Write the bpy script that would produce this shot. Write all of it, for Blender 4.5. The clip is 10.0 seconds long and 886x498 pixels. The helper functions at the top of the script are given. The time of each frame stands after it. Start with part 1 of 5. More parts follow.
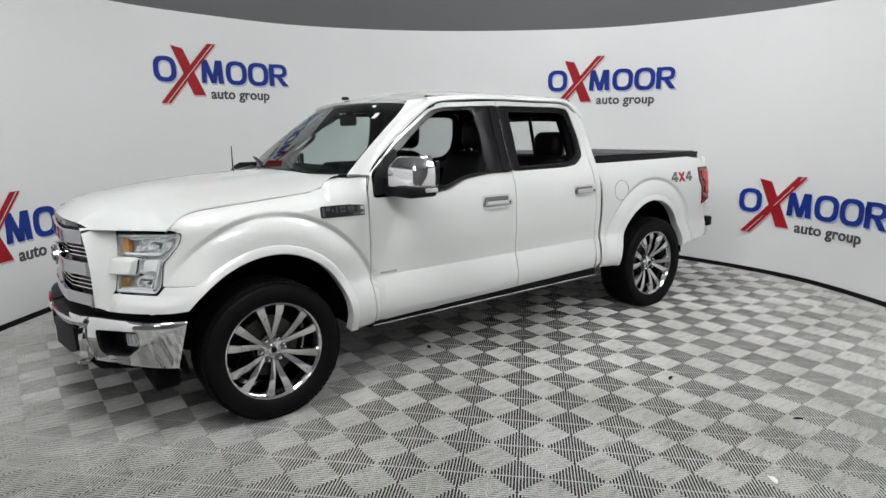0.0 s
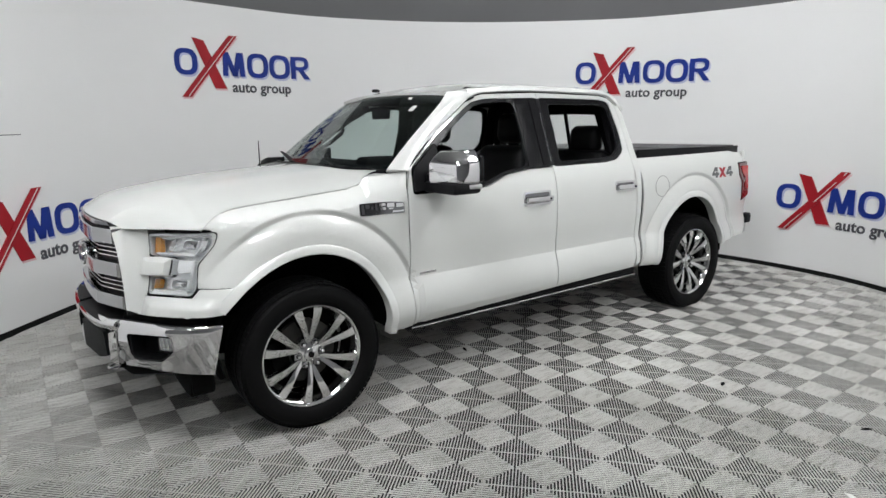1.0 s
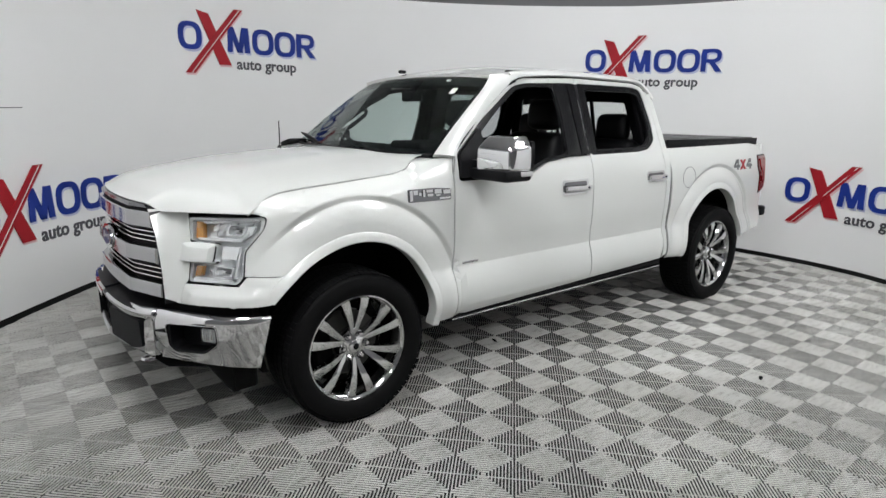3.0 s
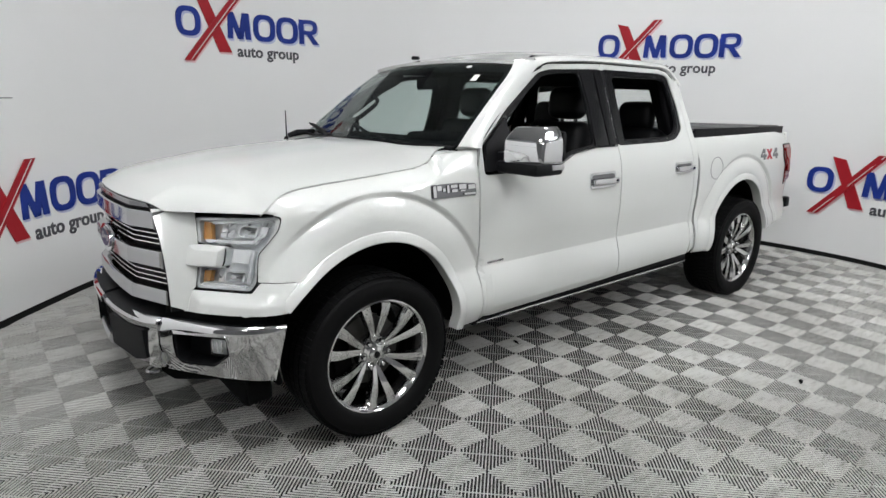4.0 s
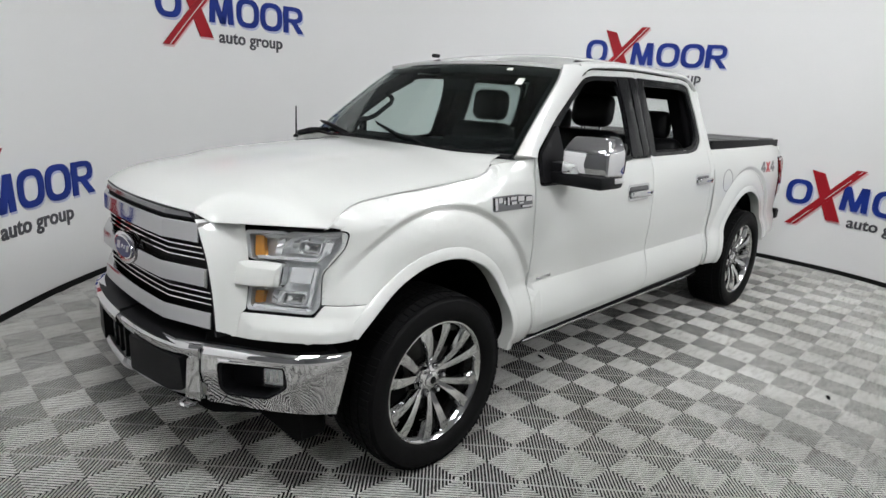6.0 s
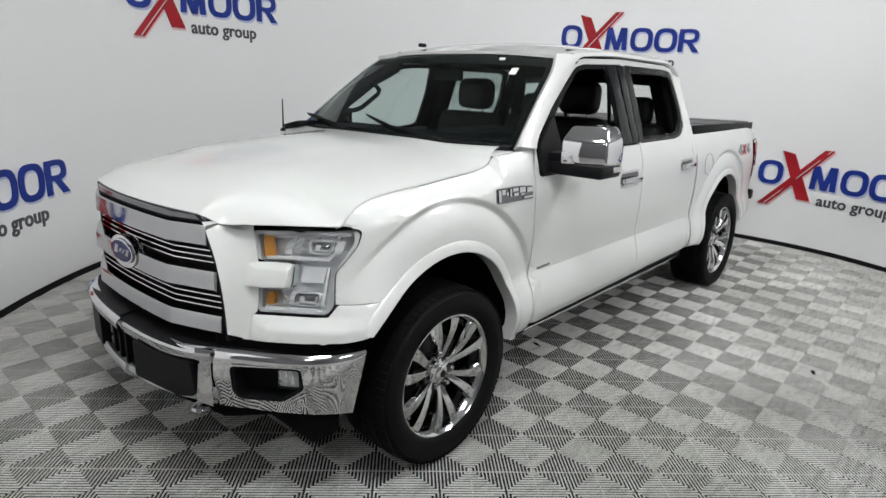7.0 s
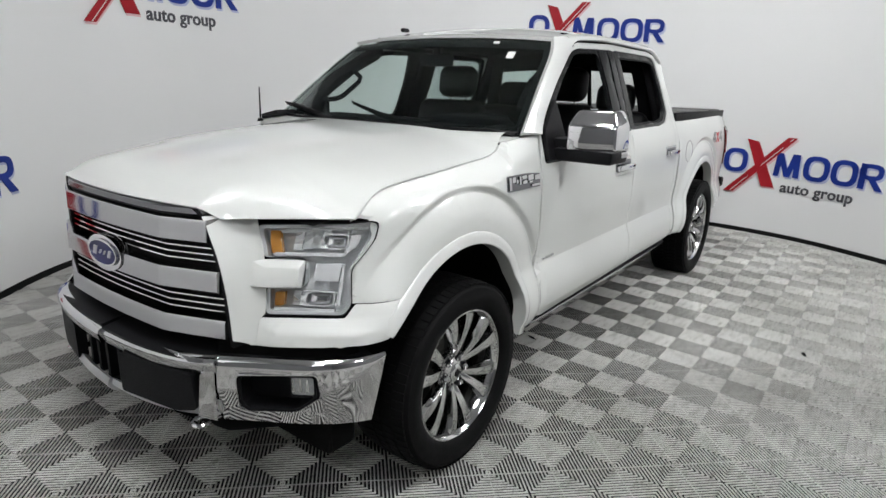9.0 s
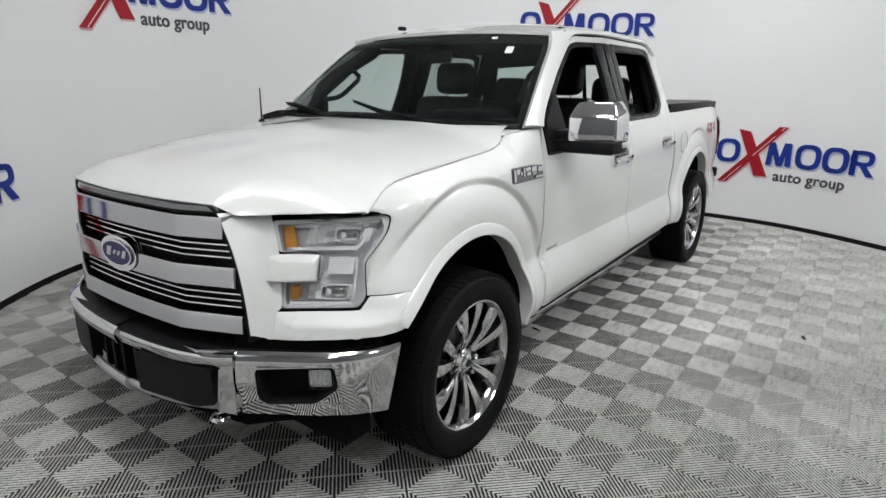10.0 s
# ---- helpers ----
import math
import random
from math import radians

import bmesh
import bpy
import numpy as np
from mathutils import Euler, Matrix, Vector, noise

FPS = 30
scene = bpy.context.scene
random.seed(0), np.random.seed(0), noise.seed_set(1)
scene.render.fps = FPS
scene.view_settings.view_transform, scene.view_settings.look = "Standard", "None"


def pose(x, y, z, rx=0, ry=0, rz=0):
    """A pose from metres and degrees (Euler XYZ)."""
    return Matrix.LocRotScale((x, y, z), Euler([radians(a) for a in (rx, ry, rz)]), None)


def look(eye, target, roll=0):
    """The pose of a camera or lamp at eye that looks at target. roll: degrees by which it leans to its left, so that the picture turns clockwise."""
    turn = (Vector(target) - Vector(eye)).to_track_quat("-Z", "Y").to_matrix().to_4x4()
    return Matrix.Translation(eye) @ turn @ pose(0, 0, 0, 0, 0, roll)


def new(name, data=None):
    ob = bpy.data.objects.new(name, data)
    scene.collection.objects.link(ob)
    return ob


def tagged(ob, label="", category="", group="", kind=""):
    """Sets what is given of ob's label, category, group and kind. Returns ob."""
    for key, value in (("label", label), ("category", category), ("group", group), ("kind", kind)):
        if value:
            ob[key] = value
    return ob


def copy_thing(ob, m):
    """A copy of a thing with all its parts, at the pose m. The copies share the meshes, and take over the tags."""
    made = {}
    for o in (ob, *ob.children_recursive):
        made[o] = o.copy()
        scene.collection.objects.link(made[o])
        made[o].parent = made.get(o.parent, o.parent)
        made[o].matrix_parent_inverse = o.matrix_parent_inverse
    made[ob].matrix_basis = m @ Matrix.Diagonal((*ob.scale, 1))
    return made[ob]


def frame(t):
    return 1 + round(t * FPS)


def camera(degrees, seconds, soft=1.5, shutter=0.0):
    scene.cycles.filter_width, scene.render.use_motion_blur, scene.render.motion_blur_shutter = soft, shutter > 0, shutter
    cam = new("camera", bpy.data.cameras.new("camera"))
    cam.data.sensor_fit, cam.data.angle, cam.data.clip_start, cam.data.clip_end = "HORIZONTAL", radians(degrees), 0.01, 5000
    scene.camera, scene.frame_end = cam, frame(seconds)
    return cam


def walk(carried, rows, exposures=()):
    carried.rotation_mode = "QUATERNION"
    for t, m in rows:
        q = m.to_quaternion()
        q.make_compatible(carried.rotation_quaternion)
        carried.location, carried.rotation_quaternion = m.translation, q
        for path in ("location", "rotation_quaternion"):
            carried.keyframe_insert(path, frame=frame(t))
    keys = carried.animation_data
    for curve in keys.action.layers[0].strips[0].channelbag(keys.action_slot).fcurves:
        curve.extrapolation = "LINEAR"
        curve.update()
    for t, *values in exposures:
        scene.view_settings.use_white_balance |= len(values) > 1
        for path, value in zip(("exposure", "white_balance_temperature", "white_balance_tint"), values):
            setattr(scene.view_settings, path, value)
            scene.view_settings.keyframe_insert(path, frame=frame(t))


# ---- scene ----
cam = camera(73.3, 10.0)
PATH = [
    (0, (1.182, 4.165, 1.717), (0.012, 2.598, 1.299), -0.0),
    (0.5, (1.255, 4.042, 1.717), (0.088, 2.475, 1.29), 0.2),
    (1, (1.242, 3.89, 1.704), (0.096, 2.31, 1.27), -0.1),
    (1.5, (1.256, 3.733, 1.691), (0.102, 2.159, 1.255), -0.3),
    (2, (1.349, 3.635, 1.691), (0.177, 2.081, 1.233), -0.4),
    (2.2, (1.395, 3.614, 1.691), (0.213, 2.070, 1.223), -0.2),
    (3.3, (1.519, 3.464, 1.684), (0.300, 1.954, 1.201), 1.8),
    (3.5, (1.492, 3.411, 1.683), (0.275, 1.902, 1.195), 1.9),
    (4, (1.474, 3.241, 1.68), (0.255, 1.741, 1.166), 1.2),
    (4.5, (1.612, 3.104, 1.689), (0.352, 1.647, 1.151), 1.6),
    (5, (1.736, 2.985, 1.695), (0.421, 1.577, 1.159), 2.7),
    (5.5, (1.751, 2.855, 1.688), (0.406, 1.47, 1.166), 3.5),
    (5.7, (1.755, 2.772, 1.691), (0.397, 1.399, 1.171), 3.7),
    (6.8, (1.828, 2.538, 1.707), (0.399, 1.250, 1.158), 3.1),
    (7, (1.871, 2.531, 1.718), (0.427, 1.266, 1.158), 2.9),
    (7.5, (1.94, 2.478, 1.714), (0.446, 1.269, 1.162), 2.7),
    (8, (1.965, 2.417, 1.682), (0.43, 1.256, 1.136), 2.8),
    (8.5, (1.917, 2.333, 1.656), (0.375, 1.191, 1.093), 3.0),
    (9, (1.926, 2.238, 1.646), (0.379, 1.102, 1.081), 2.7),
    (9.5, (1.965, 2.208, 1.632), (0.41, 1.078, 1.079), 1.9),
    (10, (2.003, 2.214, 1.622), (0.442, 1.097, 1.059), 1.3),
]
walk(cam, [(t, look(eye, target, roll)) for t, eye, target, roll in PATH])

# ---- world, light, exposure ----
world = bpy.data.worlds.new("world")
world.use_nodes = True
world.node_tree.nodes["Background"].inputs[0].default_value = (0.9, 0.95, 1.0, 1)
world.node_tree.nodes["Background"].inputs[1].default_value = 0.05
scene.world = world
scene.view_settings.exposure = 0.0
LAMP = 30.5          # strength of the ceiling panels


# ---- materials ----
def material(name, colour, rough=0.5, metal=0.0, coat=0.0, vary=0.0, scale=8.0, bump=0.0, bump_scale=120.0, rough_vary=0.0, spec=0.5):
    m = bpy.data.materials.new(name)
    m.use_nodes = True
    nt = m.node_tree
    b = nt.nodes["Principled BSDF"]
    b.inputs["Base Color"].default_value = (*colour, 1)
    b.inputs["Roughness"].default_value = rough
    b.inputs["Metallic"].default_value = metal
    b.inputs["Coat Weight"].default_value = coat
    b.inputs["Coat Roughness"].default_value = 0.03
    b.inputs["Specular IOR Level"].default_value = spec
    tc = nt.nodes.new("ShaderNodeTexCoord")
    if vary or rough_vary:
        n = nt.nodes.new("ShaderNodeTexNoise")
        n.inputs["Scale"].default_value = scale
        n.inputs["Detail"].default_value = 6
        nt.links.new(tc.outputs["Object"], n.inputs["Vector"])
        if vary:
            ramp = nt.nodes.new("ShaderNodeMix")
            ramp.data_type = "RGBA"
            ramp.inputs[6].default_value = (*[c * (1 - vary) for c in colour], 1)
            ramp.inputs[7].default_value = (*[min(1, c * (1 + vary)) for c in colour], 1)
            nt.links.new(n.outputs["Fac"], ramp.inputs[0])
            nt.links.new(ramp.outputs[2], b.inputs["Base Color"])
        if rough_vary:
            mr = nt.nodes.new("ShaderNodeMapRange")
            mr.inputs[3].default_value = max(0.02, rough - rough_vary)
            mr.inputs[4].default_value = rough + rough_vary
            nt.links.new(n.outputs["Fac"], mr.inputs[0])
            nt.links.new(mr.outputs[0], b.inputs["Roughness"])
    if bump:
        n2 = nt.nodes.new("ShaderNodeTexNoise")
        n2.inputs["Scale"].default_value = bump_scale
        n2.inputs["Detail"].default_value = 4
        nt.links.new(tc.outputs["Object"], n2.inputs["Vector"])
        bp = nt.nodes.new("ShaderNodeBump")
        bp.inputs["Strength"].default_value = bump
        bp.inputs["Distance"].default_value = 0.002
        nt.links.new(n2.outputs["Fac"], bp.inputs["Height"])
        nt.links.new(bp.outputs["Normal"], b.inputs["Normal"])
    return m


def glass(name, tint, gloss=0.03):
    m = bpy.data.materials.new(name)
    m.use_nodes = True
    nt = m.node_tree
    nt.nodes.clear()
    out = nt.nodes.new("ShaderNodeOutputMaterial")
    tr = nt.nodes.new("ShaderNodeBsdfTransparent")
    tr.inputs[0].default_value = (*tint, 1)
    gl = nt.nodes.new("ShaderNodeBsdfGlossy")
    gl.inputs["Roughness"].default_value = 0.02
    lw = nt.nodes.new("ShaderNodeLayerWeight")
    lw.inputs[0].default_value = 0.5
    pw = nt.nodes.new("ShaderNodeMath")
    pw.operation = "POWER"
    pw.inputs[1].default_value = 4.0
    ma = nt.nodes.new("ShaderNodeMath")
    ma.operation = "MULTIPLY_ADD"
    ma.inputs[1].default_value, ma.inputs[2].default_value = 0.6, gloss
    mx = nt.nodes.new("ShaderNodeMixShader")
    nt.links.new(lw.outputs["Facing"], pw.inputs[0])
    nt.links.new(pw.outputs[0], ma.inputs[0])
    nt.links.new(ma.outputs[0], mx.inputs[0])
    nt.links.new(tr.outputs[0], mx.inputs[1])
    nt.links.new(gl.outputs[0], mx.inputs[2])
    nt.links.new(mx.outputs[0], out.inputs[0])
    return m


def glowing(name, colour, strength):
    m = bpy.data.materials.new(name)
    m.use_nodes = True
    b = m.node_tree.nodes["Principled BSDF"]
    b.inputs["Base Color"].default_value = (0.8, 0.8, 0.8, 1)
    b.inputs["Emission Color"].default_value = (*colour, 1)
    b.inputs["Emission Strength"].default_value = strength
    return m


PAINT = material("pearl_white_paint", (0.645, 0.655, 0.635), 0.42, 0.0, 1.0, 0.012, 3.0)
PAINT.node_tree.nodes["Principled BSDF"].inputs["Coat Roughness"].default_value = 0.02
CHROME = material("chrome", (0.72, 0.72, 0.73), 0.035, 1.0, 0.0, 0.02, 20, rough_vary=0.012)
GRILLEDARK = material("dark_grille_chrome", (0.20, 0.20, 0.21), 0.12, 1.0, 0.0, 0.02, 20, rough_vary=0.03)
GRILLE = material("grille_chrome", (0.47, 0.47, 0.48), 0.09, 1.0, 0.0, 0.02, 20, rough_vary=0.02)
SATIN = material("satin_silver", (0.66, 0.66, 0.67), 0.34, 1.0, 0.0, 0.01, 12)
ALLOY = material("bright_alloy", (0.66, 0.66, 0.66), 0.10, 1.0, 0.0, 0.04, 18, rough_vary=0.04)
DISC = material("brake_iron", (0.06, 0.058, 0.055), 0.55, 0.6, 0.0, 0.2, 30)
BLACK = material("black_plastic", (0.007, 0.007, 0.008), 0.48, 0, 0, 0.3, 30, 0.25, 500, spec=0.13)
GLOSSBLACK = material("gloss_black_trim", (0.006, 0.006, 0.007), 0.22, 0, 0.0, 0.2, 14, rough_vary=0.05, spec=0.22)
DARK = material("underbody_black", (0.004, 0.004, 0.004), 0.85, 0, 0, 0.4, 10, spec=0.1)
RUBBER = material("tyre_rubber", (0.0040, 0.0040, 0.0042), 0.6, 0, 0, 0.25, 25, 0.3, 300, 0.1, spec=0.10)
LEATHER = material("black_leather", (0.006, 0.006, 0.007), 0.5, 0, 0, 0.25, 15, 0.3, 260, spec=0.2)
CABIN = material("dark_cabin_trim", (0.007, 0.007, 0.008), 0.7, 0, 0, 0.3, 12, 0.3, 400, spec=0.06)
VINYL = material("black_vinyl_cover", (0.022, 0.022, 0.023), 0.38, 0, 0, 0.3, 9, 0.35, 350, 0.08)
AMBER = material("amber_reflector", (0.48, 0.21, 0.035), 0.25, 0, 0.6, 0.15, 60)
REDLENS = material("red_lens", (0.40, 0.008, 0.012), 0.2, 0, 0.15, 0.15, 40)
REDDARK = material("dark_red_lens", (0.16, 0.008, 0.01), 0.15, 0, 0.8, 0.15, 40)
CLEAR = glass("clear_lens", (0.96, 0.965, 0.965), 0.02)
WINDGLASS = glass("windscreen_glass", (0.80, 0.875, 0.855), 0.02)
REARGLASS = glass("privacy_glass", (0.78, 0.80, 0.80))
BACKGLASS = glass("back_glass", (0.90, 0.92, 0.91))
PAPER = material("white_paper", (0.75, 0.75, 0.72), 0.8, 0, 0, 0.05, 40)
DECALGREY = material("grey_decal", (0.09, 0.09, 0.095), 0.4, 0, 0.2, 0.1, 50)
BADGEBLUE = material("deep_blue_enamel", (0.010, 0.014, 0.10), 0.3, 0, 0.0, 0.1, 40, spec=0.3)
LETTERBLUE = material("blue_sign_vinyl", (0.012, 0.034, 0.25), 0.45, 0, 0, 0.35, 5, spec=0.25)
LETTERRED = material("red_sign_vinyl", (0.36, 0.012, 0.02), 0.45, 0, 0, 0.2, 6, spec=0.25)
LETTERGREY = material("grey_sign_vinyl", (0.07, 0.07, 0.08), 0.45, 0, 0.0, 0.1, 20)
# pale tints painted as the shadow beside the raised sign shapes
LETTERSHADE = material("pale_sign_shadow", (0.52, 0.56, 0.74), 0.5, 0, 0, 0.05, 10)
LETTERPINKSHADE = material("pale_red_sign_shadow", (0.78, 0.55, 0.56), 0.5, 0, 0, 0.05, 10)
WALLPAINT = material("white_wall_paint", (0.84, 0.84, 0.835), 0.45, 0, 0, 0.03, 0.9, 0.15, 60, 0.06)
CEILPAINT = material("grey_ceiling_paint", (0.50, 0.50, 0.50), 0.8, 0, 0, 0.05, 1.2, 0.1, 80)
SKIRT = material("black_rubber_skirting", (0.006, 0.006, 0.006), 0.6, 0, 0, 0.2, 15, spec=0.15)
FLOORBASE = material("dark_sub_floor", (0.010, 0.010, 0.010), 0.8, 0, 0, 0.4, 3)
CLOSING = material("grey_wall_paint", (0.17, 0.17, 0.175), 0.6, 0, 0, 0.05, 1.0, 0.1, 60)
REFLECTOR = material("lamp_reflector_silver", (0.74, 0.75, 0.76), 0.30, 0.45, 0.0, 0.03, 30, rough_vary=0.06)
BRIGHTBOWL = material("bright_lamp_bowl", (0.86, 0.87, 0.88), 0.16, 0.35, 0.0, 0.03, 30, rough_vary=0.05)
DIFFUSER = glowing("lamp_diffuser", (0.97, 0.985, 1.0), LAMP)
LAMPFRAME = material("white_lamp_frame", (0.7, 0.7, 0.7), 0.4, 0, 0, 0.05, 10)


def floor_tile_material():
    m = bpy.data.materials.new("grey_rib_tile")
    m.use_nodes = True
    nt = m.node_tree
    b = nt.nodes["Principled BSDF"]
    geo = nt.nodes.new("ShaderNodeNewGeometry")
    big = nt.nodes.new("ShaderNodeTexNoise")
    big.inputs["Scale"].default_value = 1.1
    big.inputs["Detail"].default_value = 5
    streak = nt.nodes.new("ShaderNodeTexNoise")
    streak.inputs["Scale"].default_value = 22
    streak.inputs["Detail"].default_value = 8
    streak.inputs["Roughness"].default_value = 0.7
    nt.links.new(geo.outputs["Position"], big.inputs["Vector"])
    mp = nt.nodes.new("ShaderNodeMapping")
    mp.inputs["Rotation"].default_value = (0, 0, radians(42))
    mp.inputs["Scale"].default_value = (0.35, 1.6, 1.0)
    nt.links.new(geo.outputs["Position"], mp.inputs["Vector"])
    nt.links.new(mp.outputs[0], streak.inputs["Vector"])
    r1 = nt.nodes.new("ShaderNodeValToRGB")
    r1.color_ramp.elements[0].position, r1.color_ramp.elements[0].color = 0.35, (0.44, 0.437, 0.410, 1)
    r1.color_ramp.elements[1].position, r1.color_ramp.elements[1].color = 0.68, (0.645, 0.643, 0.615, 1)
    r2 = nt.nodes.new("ShaderNodeValToRGB")
    r2.color_ramp.elements[0].position, r2.color_ramp.elements[0].color = 0.36, (0.58, 0.57, 0.545, 1)
    r2.color_ramp.elements[1].position, r2.color_ramp.elements[1].color = 0.52, (1, 1, 1, 1)
    mul = nt.nodes.new("ShaderNodeMix")
    mul.data_type, mul.blend_type = "RGBA", "MULTIPLY"
    mul.inputs[0].default_value = 0.8
    nt.links.new(big.outputs["Fac"], r1.inputs[0])
    nt.links.new(streak.outputs["Fac"], r2.inputs[0])
    nt.links.new(r1.outputs[0], mul.inputs[6])
    nt.links.new(r2.outputs[0], mul.inputs[7])
    nt.links.new(mul.outputs[2], b.inputs["Base Color"])
    mr = nt.nodes.new("ShaderNodeMapRange")
    mr.inputs[3].default_value, mr.inputs[4].default_value = 0.20, 0.40
    nt.links.new(streak.outputs["Fac"], mr.inputs[0])
    nt.links.new(mr.outputs[0], b.inputs["Roughness"])
    return m


TILE = floor_tile_material()


# ---- mesh tools ----
def part(name, bm, mat, parent=None, label="", smooth=True, m=None, sharp=35):
    """Link a bmesh as one mesh object, under a thing or a part."""
    me = bpy.data.meshes.new(name)
    bmesh.ops.recalc_face_normals(bm, faces=bm.faces)
    bm.to_mesh(me)
    bm.free()
    me.materials.append(mat)
    if smooth:
        me.shade_smooth()
        me.set_sharp_from_angle(angle=radians(sharp))
    ob = new(name, me)
    if m is not None:
        ob.matrix_basis = m
    if parent is not None:
        ob.parent = parent
    if label:
        ob["label"] = label
    return ob


def empty(name, m=None, parent=None):
    ob = new(name)
    ob.empty_display_size = 0.2
    if m is not None:
        ob.matrix_basis = m
    if parent is not None:
        ob.parent = parent
    return ob


def inside(p, poly):
    c = False
    x, y = p
    for (x0, y0), (x1, y1) in zip(poly, poly[1:] + poly[:1]):
        if (y0 > y) != (y1 > y) and x < (x1 - x0) * (y - y0) / (y1 - y0) + x0:
            c = not c
    return c


def resample(poly, step, closed=True):
    out = []
    pairs = list(zip(poly, poly[1:] + poly[:1])) if closed else list(zip(poly, poly[1:]))
    for a, b in pairs:
        n = max(1, round(math.dist(a, b) / step))
        out += [tuple(a[k] + (b[k] - a[k]) * i / n for k in range(len(a))) for i in range(n)]
    if not closed:
        out.append(tuple(poly[-1]))
    return out


def rounded(poly, r, n=4):
    """A polygon with its corners rounded to about r."""
    out = []
    k = len(poly)
    for i in range(k):
        p, a, b = Vector(poly[i]), Vector(poly[i - 1]), Vector(poly[(i + 1) % k])
        d = min(r, (a - p).length * 0.45, (b - p).length * 0.45)
        s, e = p + (a - p).normalized() * d, p + (b - p).normalized() * d
        for j in range(n + 1):
            t = j / n
            q = s * (1 - t) ** 2 + p * 2 * t * (1 - t) + e * t * t
            out.append((q.x, q.y))
    return out


def arc(cx, cy, rx, ry, a0, a1, n):
    return [(cx + rx * math.cos(radians(a0 + (a1 - a0) * i / n)), cy + ry * math.sin(radians(a0 + (a1 - a0) * i / n))) for i in range(n + 1)]


def panel(outline, mapping, step=0.05, thick=0.012, holes=(), lip=0.003, outward=(0, 1, 0), creases=()):
    """A sheet cut to an outline in its own plane, bent by mapping, with thickness inwards."""
    from mathutils.geometry import delaunay_2d_cdt
    rings = [resample(list(outline), step)] + [resample(list(h), step) for h in holes]
    pts, edges = [], []
    for ring in rings:
        o = len(pts)
        pts += [Vector(p) for p in ring]
        edges += [(o + i, o + (i + 1) % len(ring)) for i in range(len(ring))]
    for line in creases:      # lines that the mesh must follow
        keep = [p for p in line if inside(p, rings[0]) and min(math.dist(p, r) for r in rings[0]) > step * 0.3]
        o = len(pts)
        pts += [Vector(p) for p in keep]
        edges += [(o + i, o + i + 1) for i in range(len(keep) - 1) if math.dist(keep[i], keep[i + 1]) < step * 2.5]
    xs, ys = [p.x for p in pts], [p.y for p in pts]
    rim = np.array([(p.x, p.y) for p in pts])
    gx = np.arange(min(xs) + step / 2, max(xs), step)
    gy = np.arange(min(ys) + step / 2, max(ys), step)
    for x in gx:
        for y in gy:
            if inside((x, y), rings[0]) and not any(inside((x, y), h) for h in rings[1:]) and np.min(np.hypot(rim[:, 0] - x, rim[:, 1] - y)) > step * 0.45:
                pts.append(Vector((x, y)))
    v2, _, f2, *_ = delaunay_2d_cdt(pts, edges, [], 0, 1e-5)
    bm = bmesh.new()
    vs = [bm.verts.new(mapping(v.x, v.y)) for v in v2]
    for f in f2:
        c = sum((v2[i] for i in f), Vector((0, 0))) / len(f)
        if inside(c, rings[0]) and not any(inside(c, h) for h in rings[1:]):
            bm.faces.new([vs[i] for i in f])
    bmesh.ops.delete(bm, geom=[v for v in bm.verts if not v.link_faces], context="VERTS")
    bmesh.ops.recalc_face_normals(bm, faces=bm.faces)
    bm.normal_update()
    if sum(f.normal.dot(Vector(outward)) * f.calc_area() for f in bm.faces) < 0:
        bmesh.ops.reverse_faces(bm, faces=bm.faces)
        bm.normal_update()
    normals = {v: v.normal.copy() for v in bm.verts}
    border = [e for e in bm.edges if e.is_boundary]
    faces = list(bm.faces)
    if lip:
        for v in {v for e in border for v in e.verts}:
            v.co -= normals[v] * lip
    back = {v: bm.verts.new(v.co - normals[v] * thick) for v in list(normals)}
    for f in faces:
        bm.faces.new([back[v] for v in reversed(f.verts)])
    for e in border:
        a, b = e.verts
        bm.faces.new((a, b, back[b], back[a]))
    return bm


def sheet(fn, us, vs, thick=0.0, skip=None):
    """A grid surface fn(u, v), with thickness against its normal; skip(u, v) leaves cells out."""
    us, vs = list(us), list(vs)
    bm = bmesh.new()
    g = [[bm.verts.new(fn(u, v)) for v in vs] for u in us]
    for j, (a, b) in enumerate(zip(g, g[1:])):
        for i in range(len(vs) - 1):
            if not (skip and skip((us[j] + us[j + 1]) / 2, (vs[i] + vs[i + 1]) / 2)):
                bm.faces.new((a[i], b[i], b[i + 1], a[i + 1]))
    if skip:
        bmesh.ops.delete(bm, geom=[v for v in bm.verts if not v.link_faces], context="VERTS")
    if thick:
        bm.normal_update()
        nv = {v: v.normal.copy() for v in bm.verts}
        border = [e for e in bm.edges if e.is_boundary]
        faces = list(bm.faces)
        back = {v: bm.verts.new(v.co - nv[v] * thick) for v in nv}
        for f in faces:
            bm.faces.new([back[v] for v in reversed(f.verts)])
        for e in border:
            a, b = e.verts
            bm.faces.new((a, b, back[b], back[a]))
    return bm


def box(x, y, z, bevel=0.0, m=None, seg=2):
    bm = bmesh.new()
    bmesh.ops.create_cube(bm, size=1, matrix=Matrix.Diagonal((x, y, z, 1)))
    if bevel:
        bmesh.ops.bevel(bm, geom=bm.edges[:], offset=bevel, segments=seg, profile=0.5, affect="EDGES")
    if m is not None:
        bm.transform(m)
    return bm


def merge(*bms):
    out = bmesh.new()
    for b in bms:
        me = bpy.data.meshes.new("scratch")
        b.to_mesh(me)
        b.free()
        out.from_mesh(me)
        bpy.data.meshes.remove(me)
    return out


